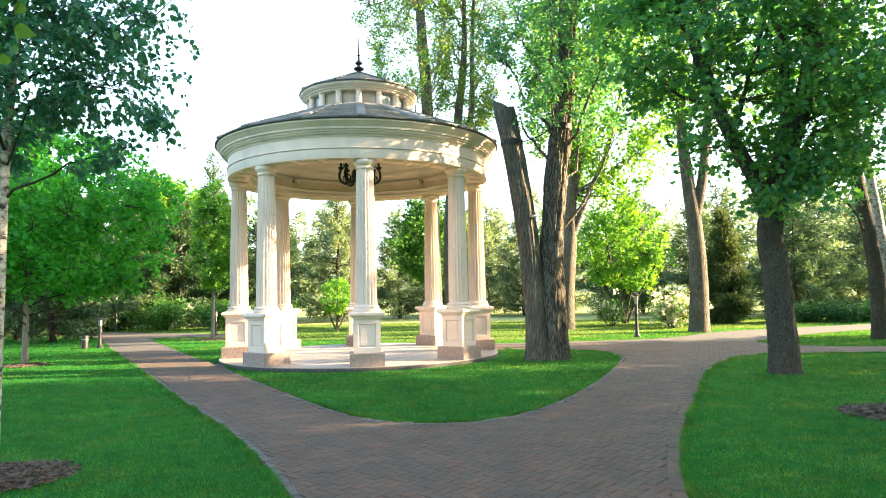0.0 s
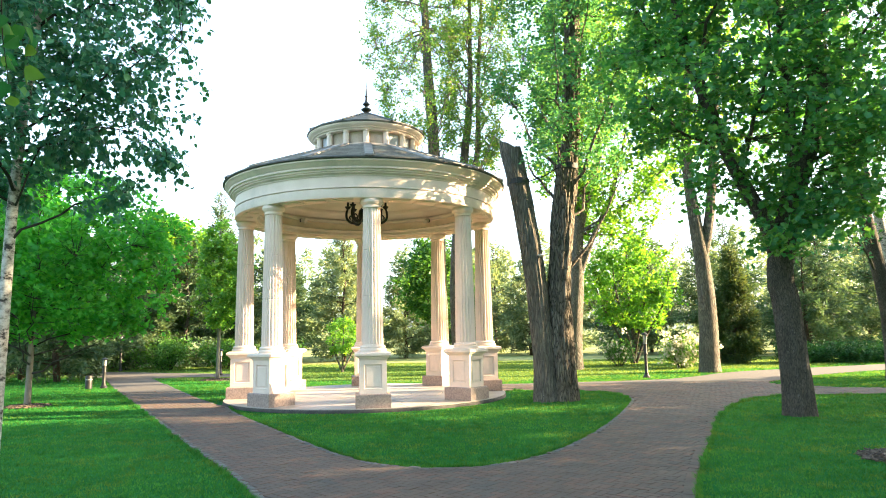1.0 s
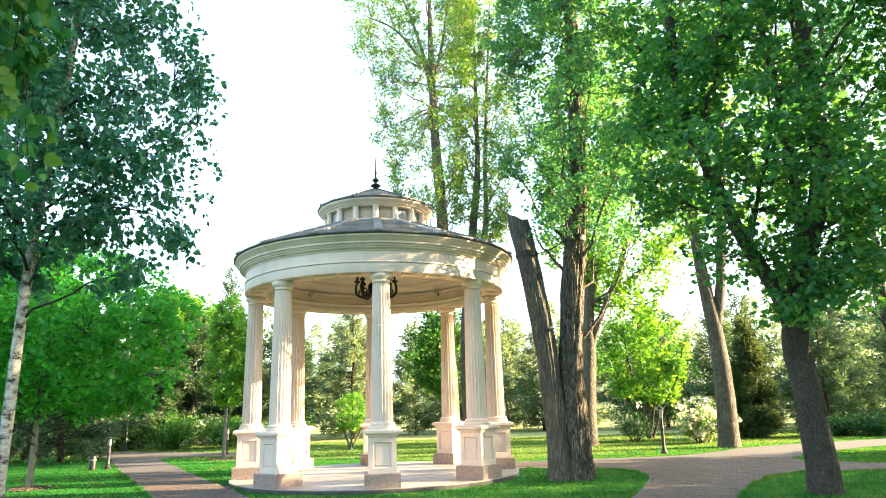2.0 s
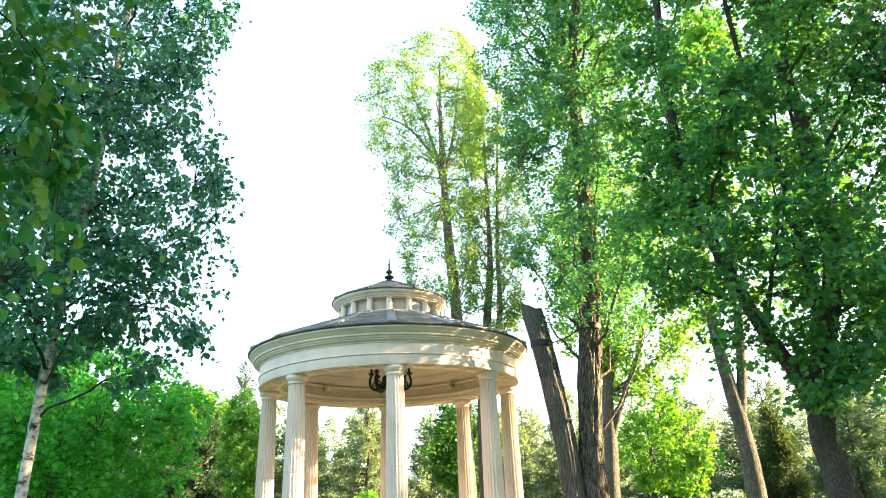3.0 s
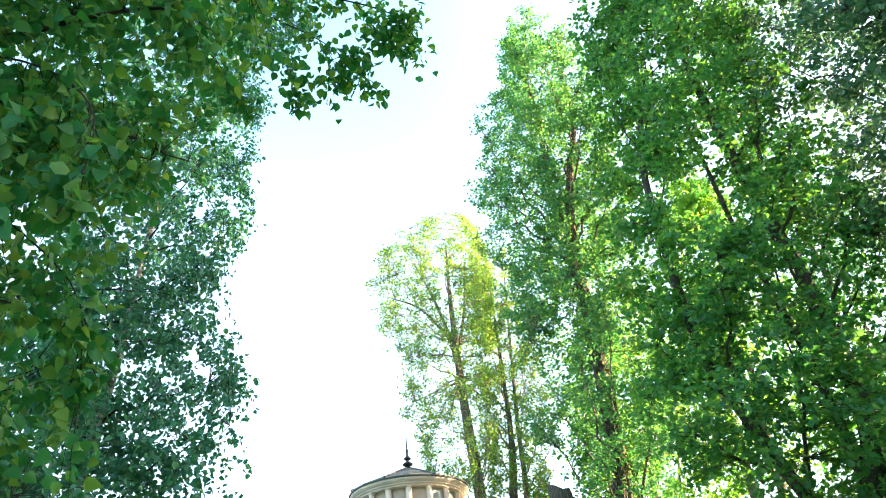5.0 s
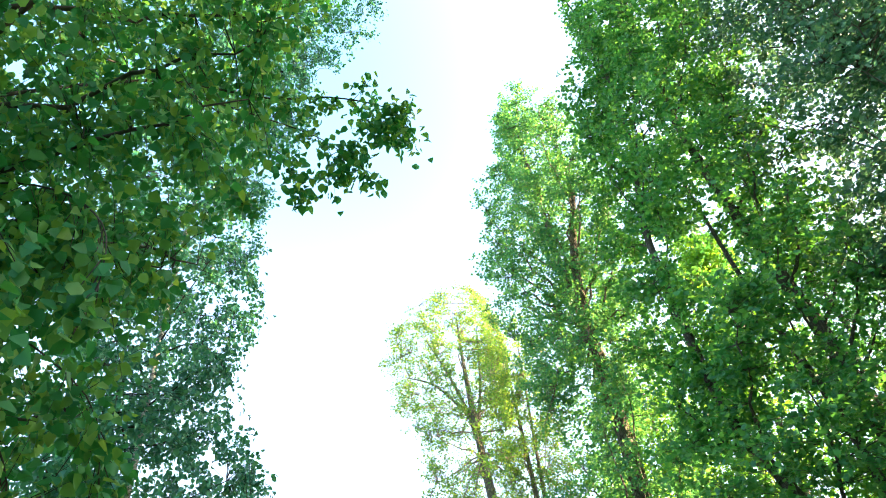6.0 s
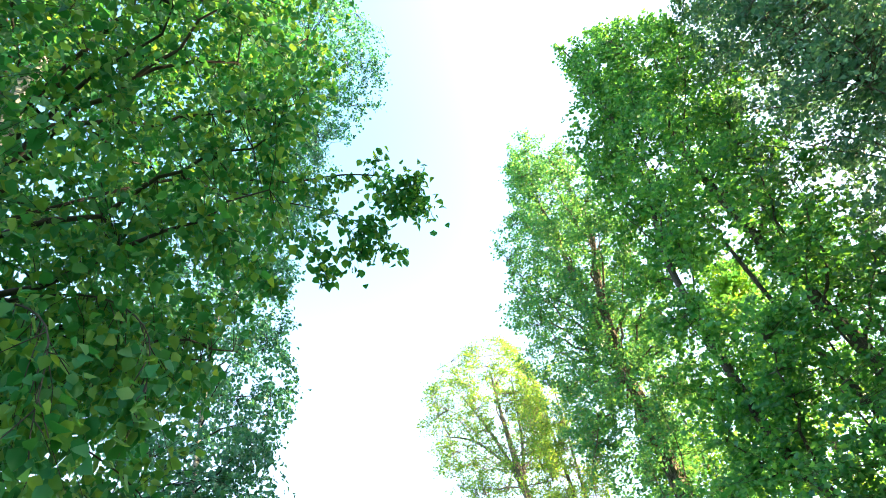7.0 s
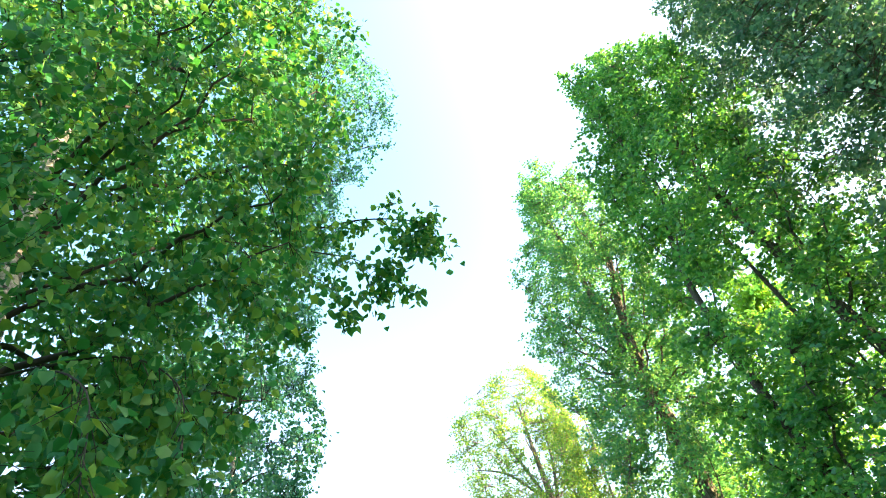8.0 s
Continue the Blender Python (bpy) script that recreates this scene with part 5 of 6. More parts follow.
grown("birch", "near birch with long hanging leafy branches", [
    ([(-2.15, 1.2, -0.05), (-2.12, 1.2, 2.0), (-2.2, 1.2, 4.0), (-2.4, 1.25, 6.0), (-2.45, 1.3, 8.5), (-2.3, 1.3, 10.5)], 0.105, 0.012)],
    BIRCH_BARK, LEAF_NEAR, 63, [(2.0, -2.0, 1.3, 0.9, 0.55, 0.8), (2.8, -2.0, 1.3, 1.2, 0.62, 1.1), (3.3, -2.0, 1.3, 1.3, 0.7, 1.2), (3.7, -2.0, 1.4, 1.3, 1.2, 1.3), (4.4, -2.0, 1.4, 1.3, 1.5, 1.4), (5.2, -2.0, 1.4, 1.3, 1.5, 1.4), (6.4, -2.0, 1.4, 1.3, 1.75, 1.4), (7.8, -1.9, 1.4, 1.3, 1.75, 1.4), (9.4, -1.8, 1.3, 1.1, 1.3, 1.1), (10.8, -1.7, 1.3, 0.5, 0.6, 0.5)],
    limbs=60, sprigs=3300, per=16, size=0.056, width=0.9, droop=0.5, spread=0.07, gaps=-0.2, gap_size=0.5, shell=0.45, steep=0.5, limb_mat=TWIG, shape="ovate", sides=20, rough=0.06, twig_r=0.003, lump=0.25, group="near birches", dense=[((-2.3, 1.9, 4.3), 0.7, 90)],
    extra=[([(-2.2, 1.22, 4.2), (-1.6, 1.9, 5.2), (-1.07, 2.5, 5.66), (-0.59, 2.5, 5.49), (-0.2, 2.5, 5.21), (-0.08, 2.5, 4.95)], 0.012, 30, 0.16), ([(-0.3, 2.5, 5.28), (-0.14, 2.5, 5.05), (-0.08, 2.5, 4.84)], 0.004, 10, 0.18),
           ([(-0.45, 2.5, 5.4), (-0.33, 2.52, 5.1), (-0.26, 2.5, 4.82)], 0.004, 7, 0.14), ([(-1.5, 1.9, 5.1), (-0.83, 2.5, 5.19), (-0.58, 2.5, 4.9), (-0.42, 2.5, 4.66)], 0.006, 7, 0.08),
           ([(-0.58, 2.5, 4.9), (-0.44, 2.5, 4.7), (-0.36, 2.5, 4.46)], 0.0035, 5, 0.06), ([(-0.7, 2.5, 5.05), (-0.6, 2.5, 4.8), (-0.56, 2.5, 4.5)], 0.0035, 8, 0.08), ([(-1.3, 2.1, 5.1), (-0.95, 2.5, 4.95), (-0.82, 2.5, 4.5)], 0.005, 10, 0.10), ([(-1.5, 2.1, 5.0), (-1.3, 2.5, 4.85), (-1.2, 2.5, 4.55)], 0.005, 12, 0.12),
           ([(-2.1, 1.2, 3.2), (-1.7, 1.1, 3.35), (-1.3, 1.0, 3.0), (-1.18, 0.95, 2.5)], 0.007, 22, 0.4), ([(-2.1, 1.2, 3.6), (-1.6, 1.4, 3.65), (-1.2, 1.35, 3.25), (-1.1, 1.3, 2.8)], 0.007, 22, 0.4),
           ([(-2.1, 1.2, 2.9), (-1.85, 1.5, 2.95), (-1.6, 1.7, 2.55), (-1.55, 1.75, 2.2)], 0.007, 22, 0.4), ([(-2.1, 1.2, 3.0), (-1.9, 1.5, 3.2), (-1.5, 1.9, 2.9), (-1.4, 2.0, 2.4)], 0.007, 22, 0.4)])

# young trees on the left lawn
grown("young_tree", "young tree with a smooth brownish trunk and low wide crown", [
    ([(-8.4, 13.45, -0.05), (-8.38, 13.45, 1.5), (-8.35, 13.45, 3.0), (-8.4, 13.45, 4.7)], 0.062, 0.012)],
    WHITEWASH, LEAF_YOUNG, 71, [(1.4, -8.2, 13.4, 1.0, 1.7, 1.2), (1.9, -8.2, 13.4, 2.3, 2.5, 2.0), (2.7, -8.2, 13.4, 2.7, 2.9, 2.4), (3.6, -8.2, 13.4, 2.5, 2.9, 2.3), (4.3, -8.3, 13.4, 1.7, 1.9, 1.7), (5.0, -8.4, 13.4, 0.5, 0.6, 0.5)],
    limbs=40, sprigs=1450, per=18, size=0.12, width=0.75, spread=0.11, gaps=-0.15, gap_size=0.7, shell=0.42, steep=0.5, limb_mat=TWIG, group="young trees", lump=0.3)
for seed, (x, y), h, low, wide, lab, stuff, bark_stuff, n in ((72, (-10.6, 15.6), 5.4, 1.8, 2.0, "young tree with a pale trunk on the lawn", LEAF_YOUNG, WHITEWASH, 700),
                                                             (73, (-7.1, 20.6), 5.0, 1.6, 0.95, "slim young tree in a bare earth ring", LEAF_FRESH, WHITEWASH, 420)):
    grown("young_tree", lab, [([(x, y, -0.05), (x + 0.02, y, 1.5), (x + 0.05, y, 3), (x, y, h - 0.2)], 0.06, 0.012)], bark_stuff, stuff, seed,
          [(low, x + 0.1, y, 0.4 * wide, 0.5 * wide, 0.5 * wide), (low + 0.3 * (h - low), x + 0.1, y, 0.9 * wide, wide, wide), (low + 0.6 * (h - low), x + 0.1, y, 0.8 * wide, 0.85 * wide, 0.85 * wide), (h, x, y, 0.25 * wide, 0.25 * wide, 0.25 * wide)],
          limbs=30, sprigs=n, per=18, size=0.12, width=0.75, spread=0.11, gaps=-0.15, gap_size=0.7, shell=0.45, steep=0.5, limb_mat=TWIG, group="young trees", lump=0.3)

grown("maple", "bright yellow-green bushy maple in the sun", [([(7.0, 26, -0.05), (7.0, 26, 1.0), (6.9, 26, 2.6), (6.9, 26, 4.3)], 0.07, 0.02), ([(7.05, 26, -0.05), (7.5, 26, 1.0), (8.2, 26, 2.2), (8.5, 26, 3.2)], 0.05, 0.015), ([(6.95, 26, -0.05), (6.5, 26, 1.0), (5.9, 26, 2.2), (5.6, 26, 3.2)], 0.05, 0.015),
     ([(7.0, 26.1, -0.05), (7.3, 26.2, 1.2), (7.7, 26.3, 2.8), (7.8, 26.3, 3.9)], 0.045, 0.015), ([(7.0, 25.9, -0.05), (6.7, 25.7, 1.2), (6.3, 25.5, 2.8), (6.2, 25.4, 3.8)], 0.045, 0.015)],
     BARK, LEAF_BUSH, 81, [(1.4, 7.0, 26, 0.9, 0.9, 0.9), (2.1, 7.0, 26, 1.9, 2.0, 1.6), (3.1, 7.0, 26, 2.2, 2.3, 1.8), (4.1, 7.0, 26, 1.7, 1.6, 1.4), (5.1, 7.0, 26, 0.6, 0.5, 0.5)],
     limbs=36, sprigs=640, per=16, size=0.12, width=0.95, spread=0.13, gaps=0.08, gap_size=0.75, shell=0.42, steep=0.8, lump=0.45)
tree("young_tree", "rounded green tree beyond the gazebo", [([(-0.7, 27, -0.05), (-0.65, 27, 1.5), (-0.7, 27, 3), (-0.7, 27, 4.6)], 0.12, 0.02)],
     BARK, LEAF_SHRUB, 82, limbs=22, low=0.3, reach=1.6, rise=0.4, leaves=14000, size=0.14, twigs=7, sides=10, limb_parts=False)
tree("young_tree", "yellow-green broad tree behind the brick path", [([(-13.0, 31, -0.05), (-13.0, 31, 3), (-13.1, 31, 6.3)], 0.2, 0.03)],
     BARK, LEAF_FRESH, 83, limbs=30, low=0.3, reach=2.2, rise=0.4, leaves=16000, size=0.22, twigs=7, sides=10, limb_parts=False)
grown("young_tree", "small tree with thin pale stems and a rounded light crown", [
    ([(-3.8, 23.7, -0.05), (-3.78, 23.7, 0.5), (-3.75, 23.7, 1.5)], 0.05, 0.012), ([(-3.76, 23.7, 0.1), (-3.4, 23.7, 0.8), (-3.2, 23.7, 1.5)], 0.035, 0.01), ([(-3.84, 23.7, 0.1), (-4.1, 23.7, 0.8), (-4.25, 23.7, 1.5)], 0.035, 0.01)],
    BARK_GREY, LEAF_FRESH, 84, [(0.72, -3.75, 23.7, 0.4, 0.4, 0.4), (0.95, -3.75, 23.7, 0.75, 0.75, 0.7), (1.35, -3.75, 23.7, 0.8, 0.8, 0.75), (1.65, -3.75, 23.7, 0.5, 0.5, 0.5), (1.85, -3.75, 23.7, 0.2, 0.2, 0.2)],
    limbs=16, sprigs=170, per=16, size=0.085, width=0.75, spread=0.09, gaps=-0.2, gap_size=0.5, shell=0.45, steep=0.6, group="young trees", lump=0.3)

# needle trees
# (21, 24.6), (28, 30) and (28.5, 33.5) are out of view, added to cast shade
PINES = [(-5.2, 33, 6.6, 1.9), (-2.4, 36, 5.6, 2.0), (1.0, 38, 5.6, 2.2), (4.4, 37, 5.4, 2.2), (-9.0, 36, 6.5, 2.0), (-11.7, 34, 8.2, 2.0), (-15, 30, 6.0, 2.3), (-17, 26, 6.5, 2.5), (-12.4, 21.2, 5.2, 2.4), (-14.5, 22.8, 6.0, 2.6), (-20, 34, 8, 2.5),
         (-7, 40, 6.5, 2.3), (-0.5, 41, 6.2, 2.3), (2.8, 42, 6.6, 2.4), (6.8, 40, 6.4, 2.4), (11.2, 38, 6.6, 2.5), (15.3, 37, 6.8, 2.6), (19.6, 37, 7, 2.7), (23.5, 38, 7.5, 2.8),
         (9.5, 35, 6.0, 2.2), (13, 34, 6.0, 2.6), (17.5, 32, 5.6, 2.8), (21.5, 33, 6.5, 2.8), (21, 24.6, 5.6, 2.3), (28, 30, 9.0, 3.4), (28.5, 33.5, 9.5, 3.4), (15.5, 29.5, 4.6, 2.0)]
# pines far left and right get the needle darkened for shade
for i, (x, y, h, r) in enumerate(PINES):
    front = -12.5 < x < 22 and y < 38
    conifer("pine", "bluish-green pine on the edge of the lawn", (x, y, -0.05), h * 1.06, r * 1.08, 100 + i, NEEDLE if -8 < x < 9 else NEEDLE_SHADED, clear=0.03, boughs_per=16 if front else 9, tufts=(13000 if x < 9 else 9500) if front else 4000, tuft=0.22 if front else 0.35, droop=0.12, power=0.95, group="pines along the lawn", ragged=0.28, r0=0.11)
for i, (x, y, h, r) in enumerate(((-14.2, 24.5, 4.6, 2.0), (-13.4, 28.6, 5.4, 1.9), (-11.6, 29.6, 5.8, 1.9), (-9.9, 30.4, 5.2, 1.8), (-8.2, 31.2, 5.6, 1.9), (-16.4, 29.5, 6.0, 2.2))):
    conifer("pine", "dark green pine in the shade of the trees", (x, y, -0.05), h, r, 150 + i, NEEDLE_SHADED, BARK, clear=0.03, r0=0.11, tufts=9000, tuft=0.22, droop=0.15, power=0.75, boughs_per=12, group="dark pines", ragged=0.35)
conifer("spruce", "narrow dark conical spruce on the lawn", (10.35, 24.7, -0.05), 4.2, 0.95, 140, NEEDLE_DARK, BARK, clear=0.01, tufts=22000, tuft=0.16, droop=0.15, power=1.0, r0=0.08, ragged=0.14, boughs_per=40)

# shrubs
shrub("rhododendron", "rounded shrub with white blossom clusters", (7.62, 22.5, 0), 1.25, 1.2, 201, LEAF_FRESH, 3200, 0.08, 210, group="flowering shrubs")
shrub("rhododendron", "loose shrub with scattered white blossom", (6.0, 24.3, 0), 1.3, 1.15, 202, LEAF_SHRUB, 1500, 0.08, 30, group="flowering shrubs")
for i in range(6):
    shrub("low_juniper", "low spreading dark green shrub", (12.2 + i * 0.95, 24.3 + 0.35 * math.sin(i * 2), 0), 1.5, 0.62, 210 + i, LEAF_HEDGE, 3500, 0.09, group="low shrubs")
for i, (x, y, w, h) in enumerate(((-11.5, 27.5, 2.0, 1.3), (-9.3, 28, 1.7, 1.2), (-13.6, 28.5, 2.2, 1.4), (-7.5, 29, 1.6, 1.0), (-16, 27.5, 2.4, 1.5))):
    shrub("leafy_bush", "loose green bush under the trees", (x, y, 0), w, h, 230 + i, LEAF_SHRUB, 3500, 0.11, group="bushes")


# ---- lamps and posts ----
def bollard(x, y, h, label):
    root = thing("bollard_lamp", label, "lamp", (x, y, 0), "bollard lamps")
    part("foot", Geo().revolve([(0.0, 0.0), (0.095, 0.0), (0.095, 0.04), (0.08, 0.06), (0.06, 0.09), (0.05, 0.12), (0.0, 0.12)], 20), IRON, root, smooth=True)
    part("post", Geo().revolve([(0.05, 0.11), (0.055, 0.13), (0.042, 0.16), (0.04, h * 0.5), (0.055, h * 0.51), (0.055, h * 0.53), (0.045, h * 0.55), (0.045, h * 0.74), (0.0, h * 0.74)], 16), IRON, root, smooth=True)
    part("glass", Geo().revolve([(0.0, h * 0.735), (0.048, h * 0.735), (0.052, h * 0.93), (0.0, h * 0.93)], 16), GLASS_LAMP, root, "frosted glass cylinder", smooth=True)
    for k in range(4):
        part("guard", Geo().box(0.052, 0.062, -0.006, 0.006, h * 0.73, h * 0.94), IRON, root, m=pose(0, 0, 0, 0, 0, 90 * k + 20))
    part("cap", Geo().revolve([(0.0, h * 0.925), (0.085, h * 0.925), (0.09, h * 0.94), (0.05, h * 0.975), (0.02, h * 0.985), (0.015, h), (0.0, h)], 20), IRON, root, smooth=True)


bollard(5.2, 18.2, 1.22, "slim dark bollard lamp beside the path")
bollard(-9.23, 18.0, 0.82, "slim dark bollard lamp on the lawn edge")
bollard(-7.9, 23.2, 0.9, "slim dark bollard lamp beyond the path")
bollard(-13.3, 27.2, 1.5, "tall dark garden lamp near the bushes")
stub = thing("post", "short dark grey cylindrical post on the lawn", "post", (-9.55, 17.85, 0))
part("body", Geo().revolve([(0.0, 0.0), (0.085, 0.0), (0.085, 0.33), (0.075, 0.355), (0.0, 0.36)], 18), IRON, stub, smooth=True)
part("collar", Geo().revolve([(0.085, 0.24), (0.092, 0.24), (0.092, 0.27), (0.085, 0.27)], 18, closed=True), LEAD, stub, smooth=True)


# ---- mulch rings ----
def mulch(x, y, r, seed, label, chips=260):
    rng = np.random.default_rng(seed)
    root = thing("mulch_ring", label, "mulch", (x, y, 0), "mulch rings")
    g = Geo()
    n = 28
    g.add([(0, 0, 0.03)] + [(r * k * (1 + 0.12 * math.sin(3 * a + seed)) * math.cos(a), r * k * (1 + 0.12 * math.sin(3 * a + seed)) * math.sin(a), z) for k, z in ((0.6, 0.028), (1.0, 0.004)) for a in np.linspace(0, 2 * math.pi, n, endpoint=False)],
          [(0, 1 + i, 1 + (i + 1) % n) for i in range(n)] + [(1 + i, 1 + n + i, 1 + n + (i + 1) % n, 1 + (i + 1) % n) for i in range(n)])
    part("bed", g, MULCH, root)
    c = Geo()
    for i in range(chips):
        a, d = rng.uniform(0, 2 * math.pi), r * 1.05 * rng.uniform(0, 1) ** 0.5
        l, w = rng.uniform(0.04, 0.13), rng.uniform(0.012, 0.03)
        m = pose(d * math.cos(a), d * math.sin(a), 0.03 * (1 - (d / r) ** 2) + 0.012, rng.uniform(-25, 25), rng.uniform(-25, 25), rng.uniform(0, 360))
        c.box(-l / 2, l / 2, -w / 2, w / 2, -0.004, 0.008, 0, m)
    tagged(part("chip_layer", c, MULCH, root), kind="stuff")


mulch(-3.2, 4.95, 0.42, 1, "ring of dark bark chips round the birch", 420)
mulch(4.45, 6.75, 0.45, 2, "patch of dark bark chips in the lawn", 420)
mulch(-8.4, 13.45, 0.4, 3, "ring of pale bark chips round a young tree")
mulch(-7.1, 20.6, 0.5, 4, "ring of pale bark chips round a slim tree")


# ---- grass ----
def grass():
    rng = np.random.default_rng(9)
    n = 430000
    y = 3.6 + 14.4 * rng.uniform(0, 1, n) ** 1.5
    x = rng.uniform(-0.75, 0.75, n) * (y + 1.0)
    y[-150000:-20000] = rng.uniform(17, 30, 130000)
    x[-150000:-20000] = rng.uniform(-0.72, 0.72, 130000) * y[-150000:-20000]
    y[-20000:] = rng.uniform(-4, 4, 20000)
    x[-20000:] = rng.uniform(-6, 6, 20000)
    ok = ~paved(x, y) & ((x - GX) ** 2 + (y - GY) ** 2 > 2.95 ** 2) & ((x + 3.2) ** 2 + (y - 4.95) ** 2 > 0.4 ** 2) & ((x - 4.45) ** 2 + (y - 6.75) ** 2 > 0.42 ** 2)
    x, y = x[ok], y[ok]
    n = len(x)
    h = rng.uniform(0.010, 0.026, n) * (1 + 0.04 * np.clip(y - 4, 0, 14))
    w = 0.0022 + 0.0006 * np.maximum(y, 3) + 0.0002 * np.maximum(y - 16, 0)
    a = rng.uniform(0, 2 * math.pi, n)
    lean = rng.normal(0, 0.45, (n, 2)) * h[:, None]
    V = np.zeros((n, 3, 3))
    V[:, 0] = np.stack([x - w * np.cos(a), y - w * np.sin(a), np.zeros(n)], 1)
    V[:, 1] = np.stack([x + w * np.cos(a), y + w * np.sin(a), np.zeros(n)], 1)
    V[:, 2] = np.stack([x + lean[:, 0], y + lean[:, 1], h], 1)
    # blades beyond the far path take the yellow tone that stands for sun
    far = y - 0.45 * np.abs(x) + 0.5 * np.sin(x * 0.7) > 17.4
    for near_or_far, name, stuff, label in ((~far, "grass", GRASS_BLADE, "short blades of green lawn grass"), (far, "meadow_grass", GRASS_FAR, "yellowish grass beyond the gazebo, tinted as if sunlit")):
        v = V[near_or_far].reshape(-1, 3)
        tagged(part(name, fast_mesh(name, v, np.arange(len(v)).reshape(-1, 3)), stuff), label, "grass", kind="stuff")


grass()


def edge_grass():
    """Longer blades that lean over the edges of the path."""
    rng = np.random.default_rng(19)
    for line, n in ((LEFT_EDGE, 9000), (RIGHT_EDGE, 9000), (ISLAND_FRONT, 8000)):
        p = np.array(line)
        d = np.concatenate([[0], np.cumsum(np.linalg.norm(np.diff(p, axis=0), axis=1))])
        q = rng.uniform(0, d[-1], n)
        x, y = np.interp(q, d, p[:, 0]), np.interp(q, d, p[:, 1])
        tx, ty = np.interp(q + 0.05, d, p[:, 0]) - x, np.interp(q + 0.05, d, p[:, 1]) - y
        k = np.maximum(np.hypot(tx, ty), 1e-6)
        nx, ny = -ty / k, tx / k
        # the lawn's side of the line
        side = np.where(paved(x + 0.15 * nx, y + 0.15 * ny), -1.0, 1.0)
        clump = 0.5 + 0.5 * np.sin(q * 7.3) * np.sin(q * 2.1 + 1.0)
        away = rng.uniform(0.045, 0.10, n)
        x, y = x + side * nx * away, y + side * ny * away
        ok = (y > 2.5) & (y < 17) & (np.abs(x) < 9)
        h = rng.uniform(0.02, 0.05, n) * (0.5 + clump)
        w = 0.002 + 0.0005 * np.maximum(y, 3)
        a = rng.uniform(0, 2 * math.pi, n)
        lean = h * rng.uniform(0.1, 1.0, n)
        V = np.stack([np.stack([x - w * np.cos(a), y - w * np.sin(a), 0 * x], 1), np.stack([x + w * np.cos(a), y + w * np.sin(a), 0 * x], 1),
                      np.stack([x - side * nx * lean + rng.normal(0, 0.01, n), y - side * ny * lean + rng.normal(0, 0.01, n), h], 1)], axis=1)[ok]
        v = V.reshape(-1, 3)
        tagged(part("edge_grass", fast_mesh("edge_grass", v, np.arange(len(v)).reshape(-1, 3)), GRASS_BLADE), "longer grass blades leaning over the path edge", "grass", kind="stuff")


edge_grass()


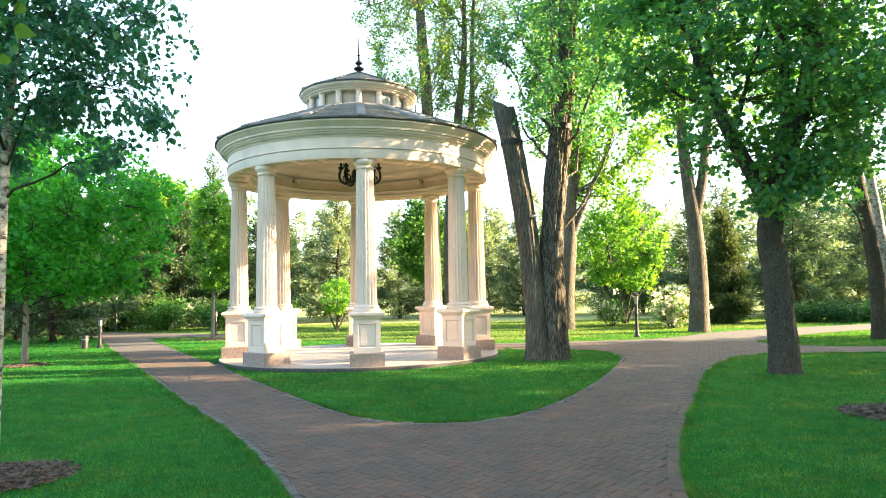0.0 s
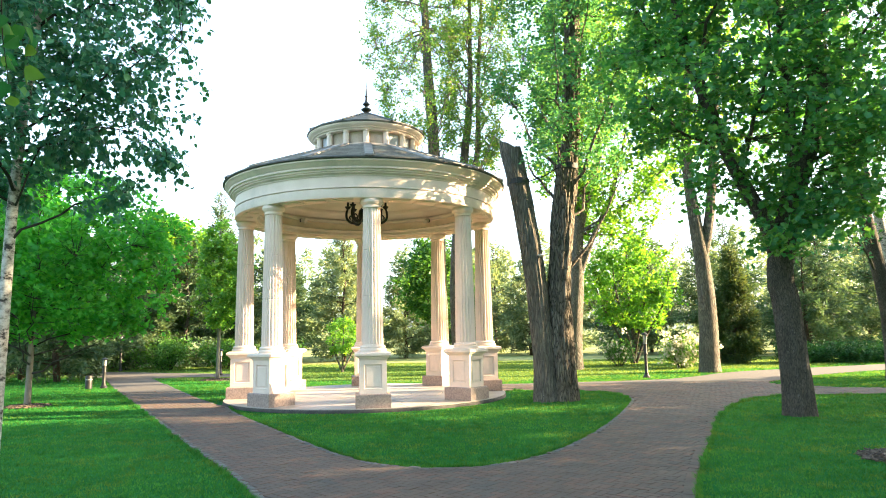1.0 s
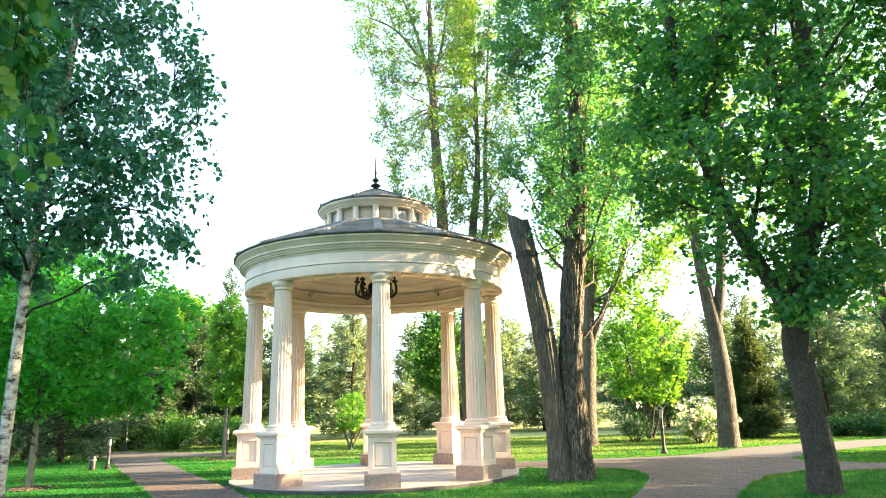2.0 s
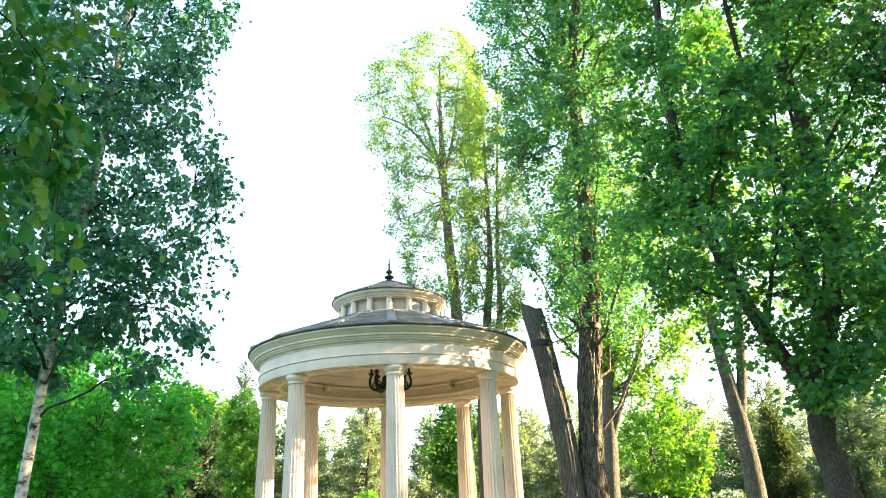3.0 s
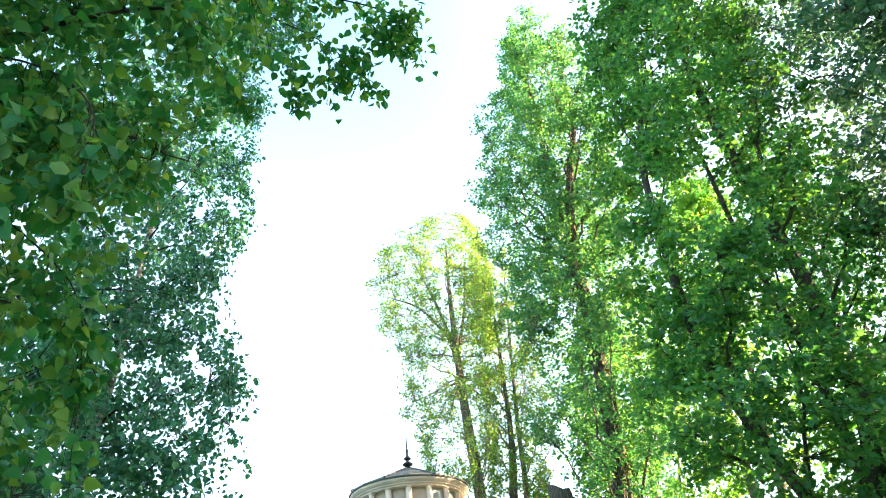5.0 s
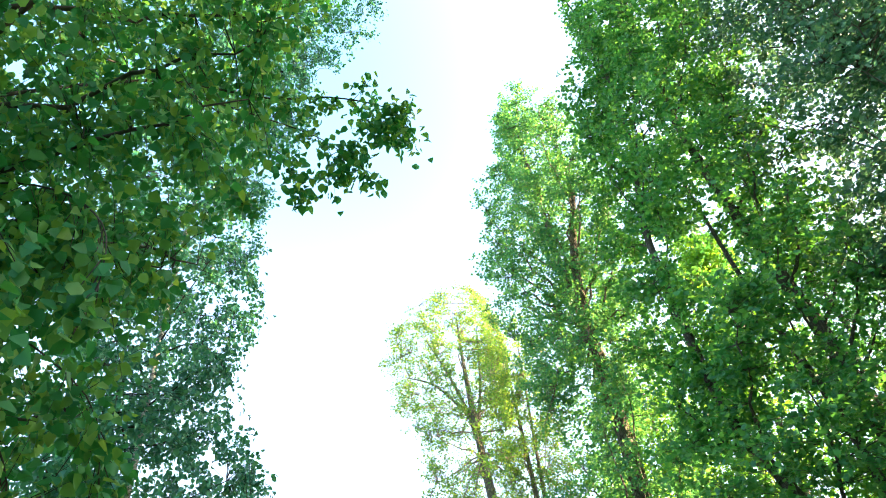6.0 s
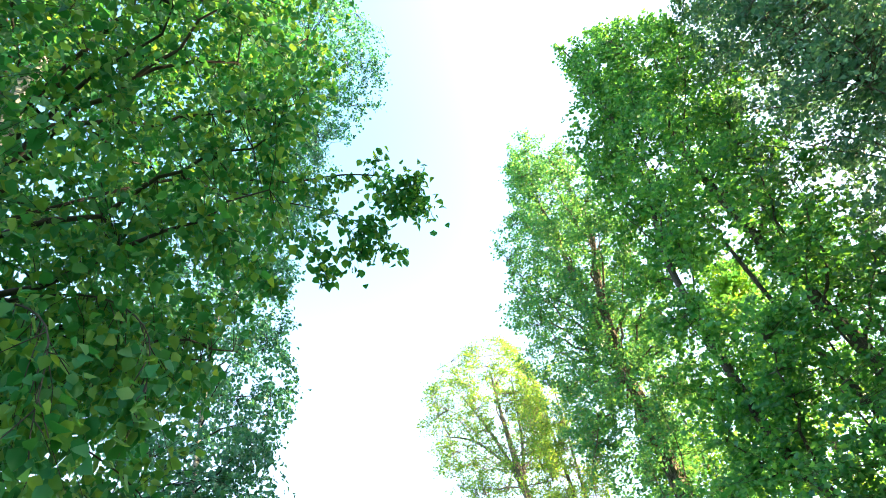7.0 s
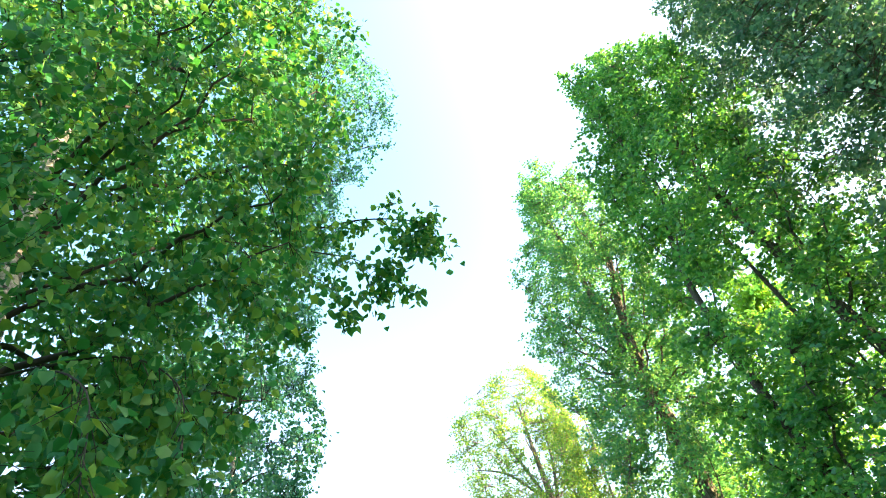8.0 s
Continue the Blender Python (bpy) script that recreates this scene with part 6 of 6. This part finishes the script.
# ---- pieces of the path: pavers and kerb setts ----
def pavers():
    L, W, T = 0.15, 0.075, 0.018
    turn = radians(50)
    c, s = math.cos(turn), math.sin(turn)
    rng = np.random.default_rng(3)
    spots = []
    for i in range(-420, 421):
        for j in range(-110, 111):
            for ox, oy, rot in ((0.5 * L, 0.5 * W, 0), (L + 0.5 * W, 0.5 * L, 90)):
                spots.append((i * W + j * 2 * L + ox, oy - i * W, rot))
    a = np.array(spots)
    # herringbone: each step along the diagonal shifts by one width
    x, y = c * a[:, 0] - s * a[:, 1] + 0.5, s * a[:, 0] + c * a[:, 1] + 9
    keep = (y > -3.9) & (y < 16.5) & (x > -9) & (x < 12)
    a, x, y = a[keep], x[keep], y[keep]
    hx, hy = np.where(a[:, 2] == 0, 0.018, 0.009), np.where(a[:, 2] == 0, 0.009, 0.018)
    ok = paved(x, y)
    for sx, sy in ((-1, -1), (1, -1), (1, 1), (-1, 1)):
        ok &= paved(x + c * sx * hx - s * sy * hy, y + s * sx * hx + c * sy * hy)
    a, x, y = a[ok], x[ok], y[ok]
    near = np.argsort((x - 0.3) ** 2 + (y - 4.3) ** 2)
    first = set(near[:300].tolist())
    me = Geo().box(-L / 2 + 0.002, L / 2 - 0.002, -W / 2 + 0.002, W / 2 - 0.002, 0.0, T, 0.003).mesh("brick")
    rest = Geo()
    for k in range(len(x)):
        m = pose(x[k], y[k], rng.uniform(-0.0015, 0.0015), rng.normal(0, 0.6), rng.normal(0, 0.6), 50 + a[k, 2] + rng.normal(0, 0.5))
        if k in first:
            part("brick", me, PAVER, pavement, m=m)
        else:
            rest.box(-L / 2 + 0.002, L / 2 - 0.002, -W / 2 + 0.002, W / 2 - 0.002, 0.0, T, 0.003, m)
    tagged(part("brick_field", rest, PAVER, pavement), kind="stuff")


pavers()


def setts():
    rng = np.random.default_rng(8)
    me = Geo().box(-0.052, 0.052, -0.031, 0.031, -0.03, 0.020, 0.008).mesh("sett")
    count = 0
    rest = Geo()
    for line, y_max in ((LEFT_EDGE, 19), (ISLAND_FRONT, 16), (LEFT_PATH_INNER, 19)):
        p = np.array(line)
        d = np.concatenate([[0], np.cumsum(np.linalg.norm(np.diff(p, axis=0), axis=1))])
        for q in np.arange(0.05, d[-1], 0.113):
            x, y = np.interp(q, d, p[:, 0]), np.interp(q, d, p[:, 1])
            x2, y2 = np.interp(q + 0.05, d, p[:, 0]), np.interp(q + 0.05, d, p[:, 1])
            if y < -3.9 or y > y_max or abs(x) > 9:
                continue
            m = pose(x, y, rng.uniform(-0.004, 0.006) - 0.004, rng.normal(0, 2), rng.normal(0, 2), math.degrees(math.atan2(y2 - y, x2 - x)) + rng.normal(0, 3))
            if 3.0 < y < 9.5 and count < 290:
                part("sett", me, KERB, pavement, m=m)
                count += 1
            else:
                rest.box(-0.052, 0.052, -0.031, 0.031, -0.03, 0.020, 0.008, m)
    tagged(part("sett_row", rest, KERB, pavement), kind="stuff")


setts()


def edging():
    """A course of bricks laid lengthwise along the lawn's edge."""
    rng = np.random.default_rng(18)
    me = Geo().box(-0.073, 0.073, -0.045, 0.045, -0.03, 0.021, 0.004).mesh("edging_brick")
    p = np.array(RIGHT_EDGE)
    d = np.concatenate([[0], np.cumsum(np.linalg.norm(np.diff(p, axis=0), axis=1))])
    for q in np.arange(0.05, d[-1], 0.151):
        x, y = np.interp(q, d, p[:, 0]), np.interp(q, d, p[:, 1])
        x2, y2 = np.interp(q + 0.05, d, p[:, 0]), np.interp(q + 0.05, d, p[:, 1])
        if -3.9 < y < 14 and x < 9:
            part("edging_brick", me, PAVER, pavement, m=pose(x, y, rng.uniform(-0.002, 0.002), rng.normal(0, 1), rng.normal(0, 1), math.degrees(math.atan2(y2 - y, x2 - x)) + rng.normal(0, 1.2)))


edging()
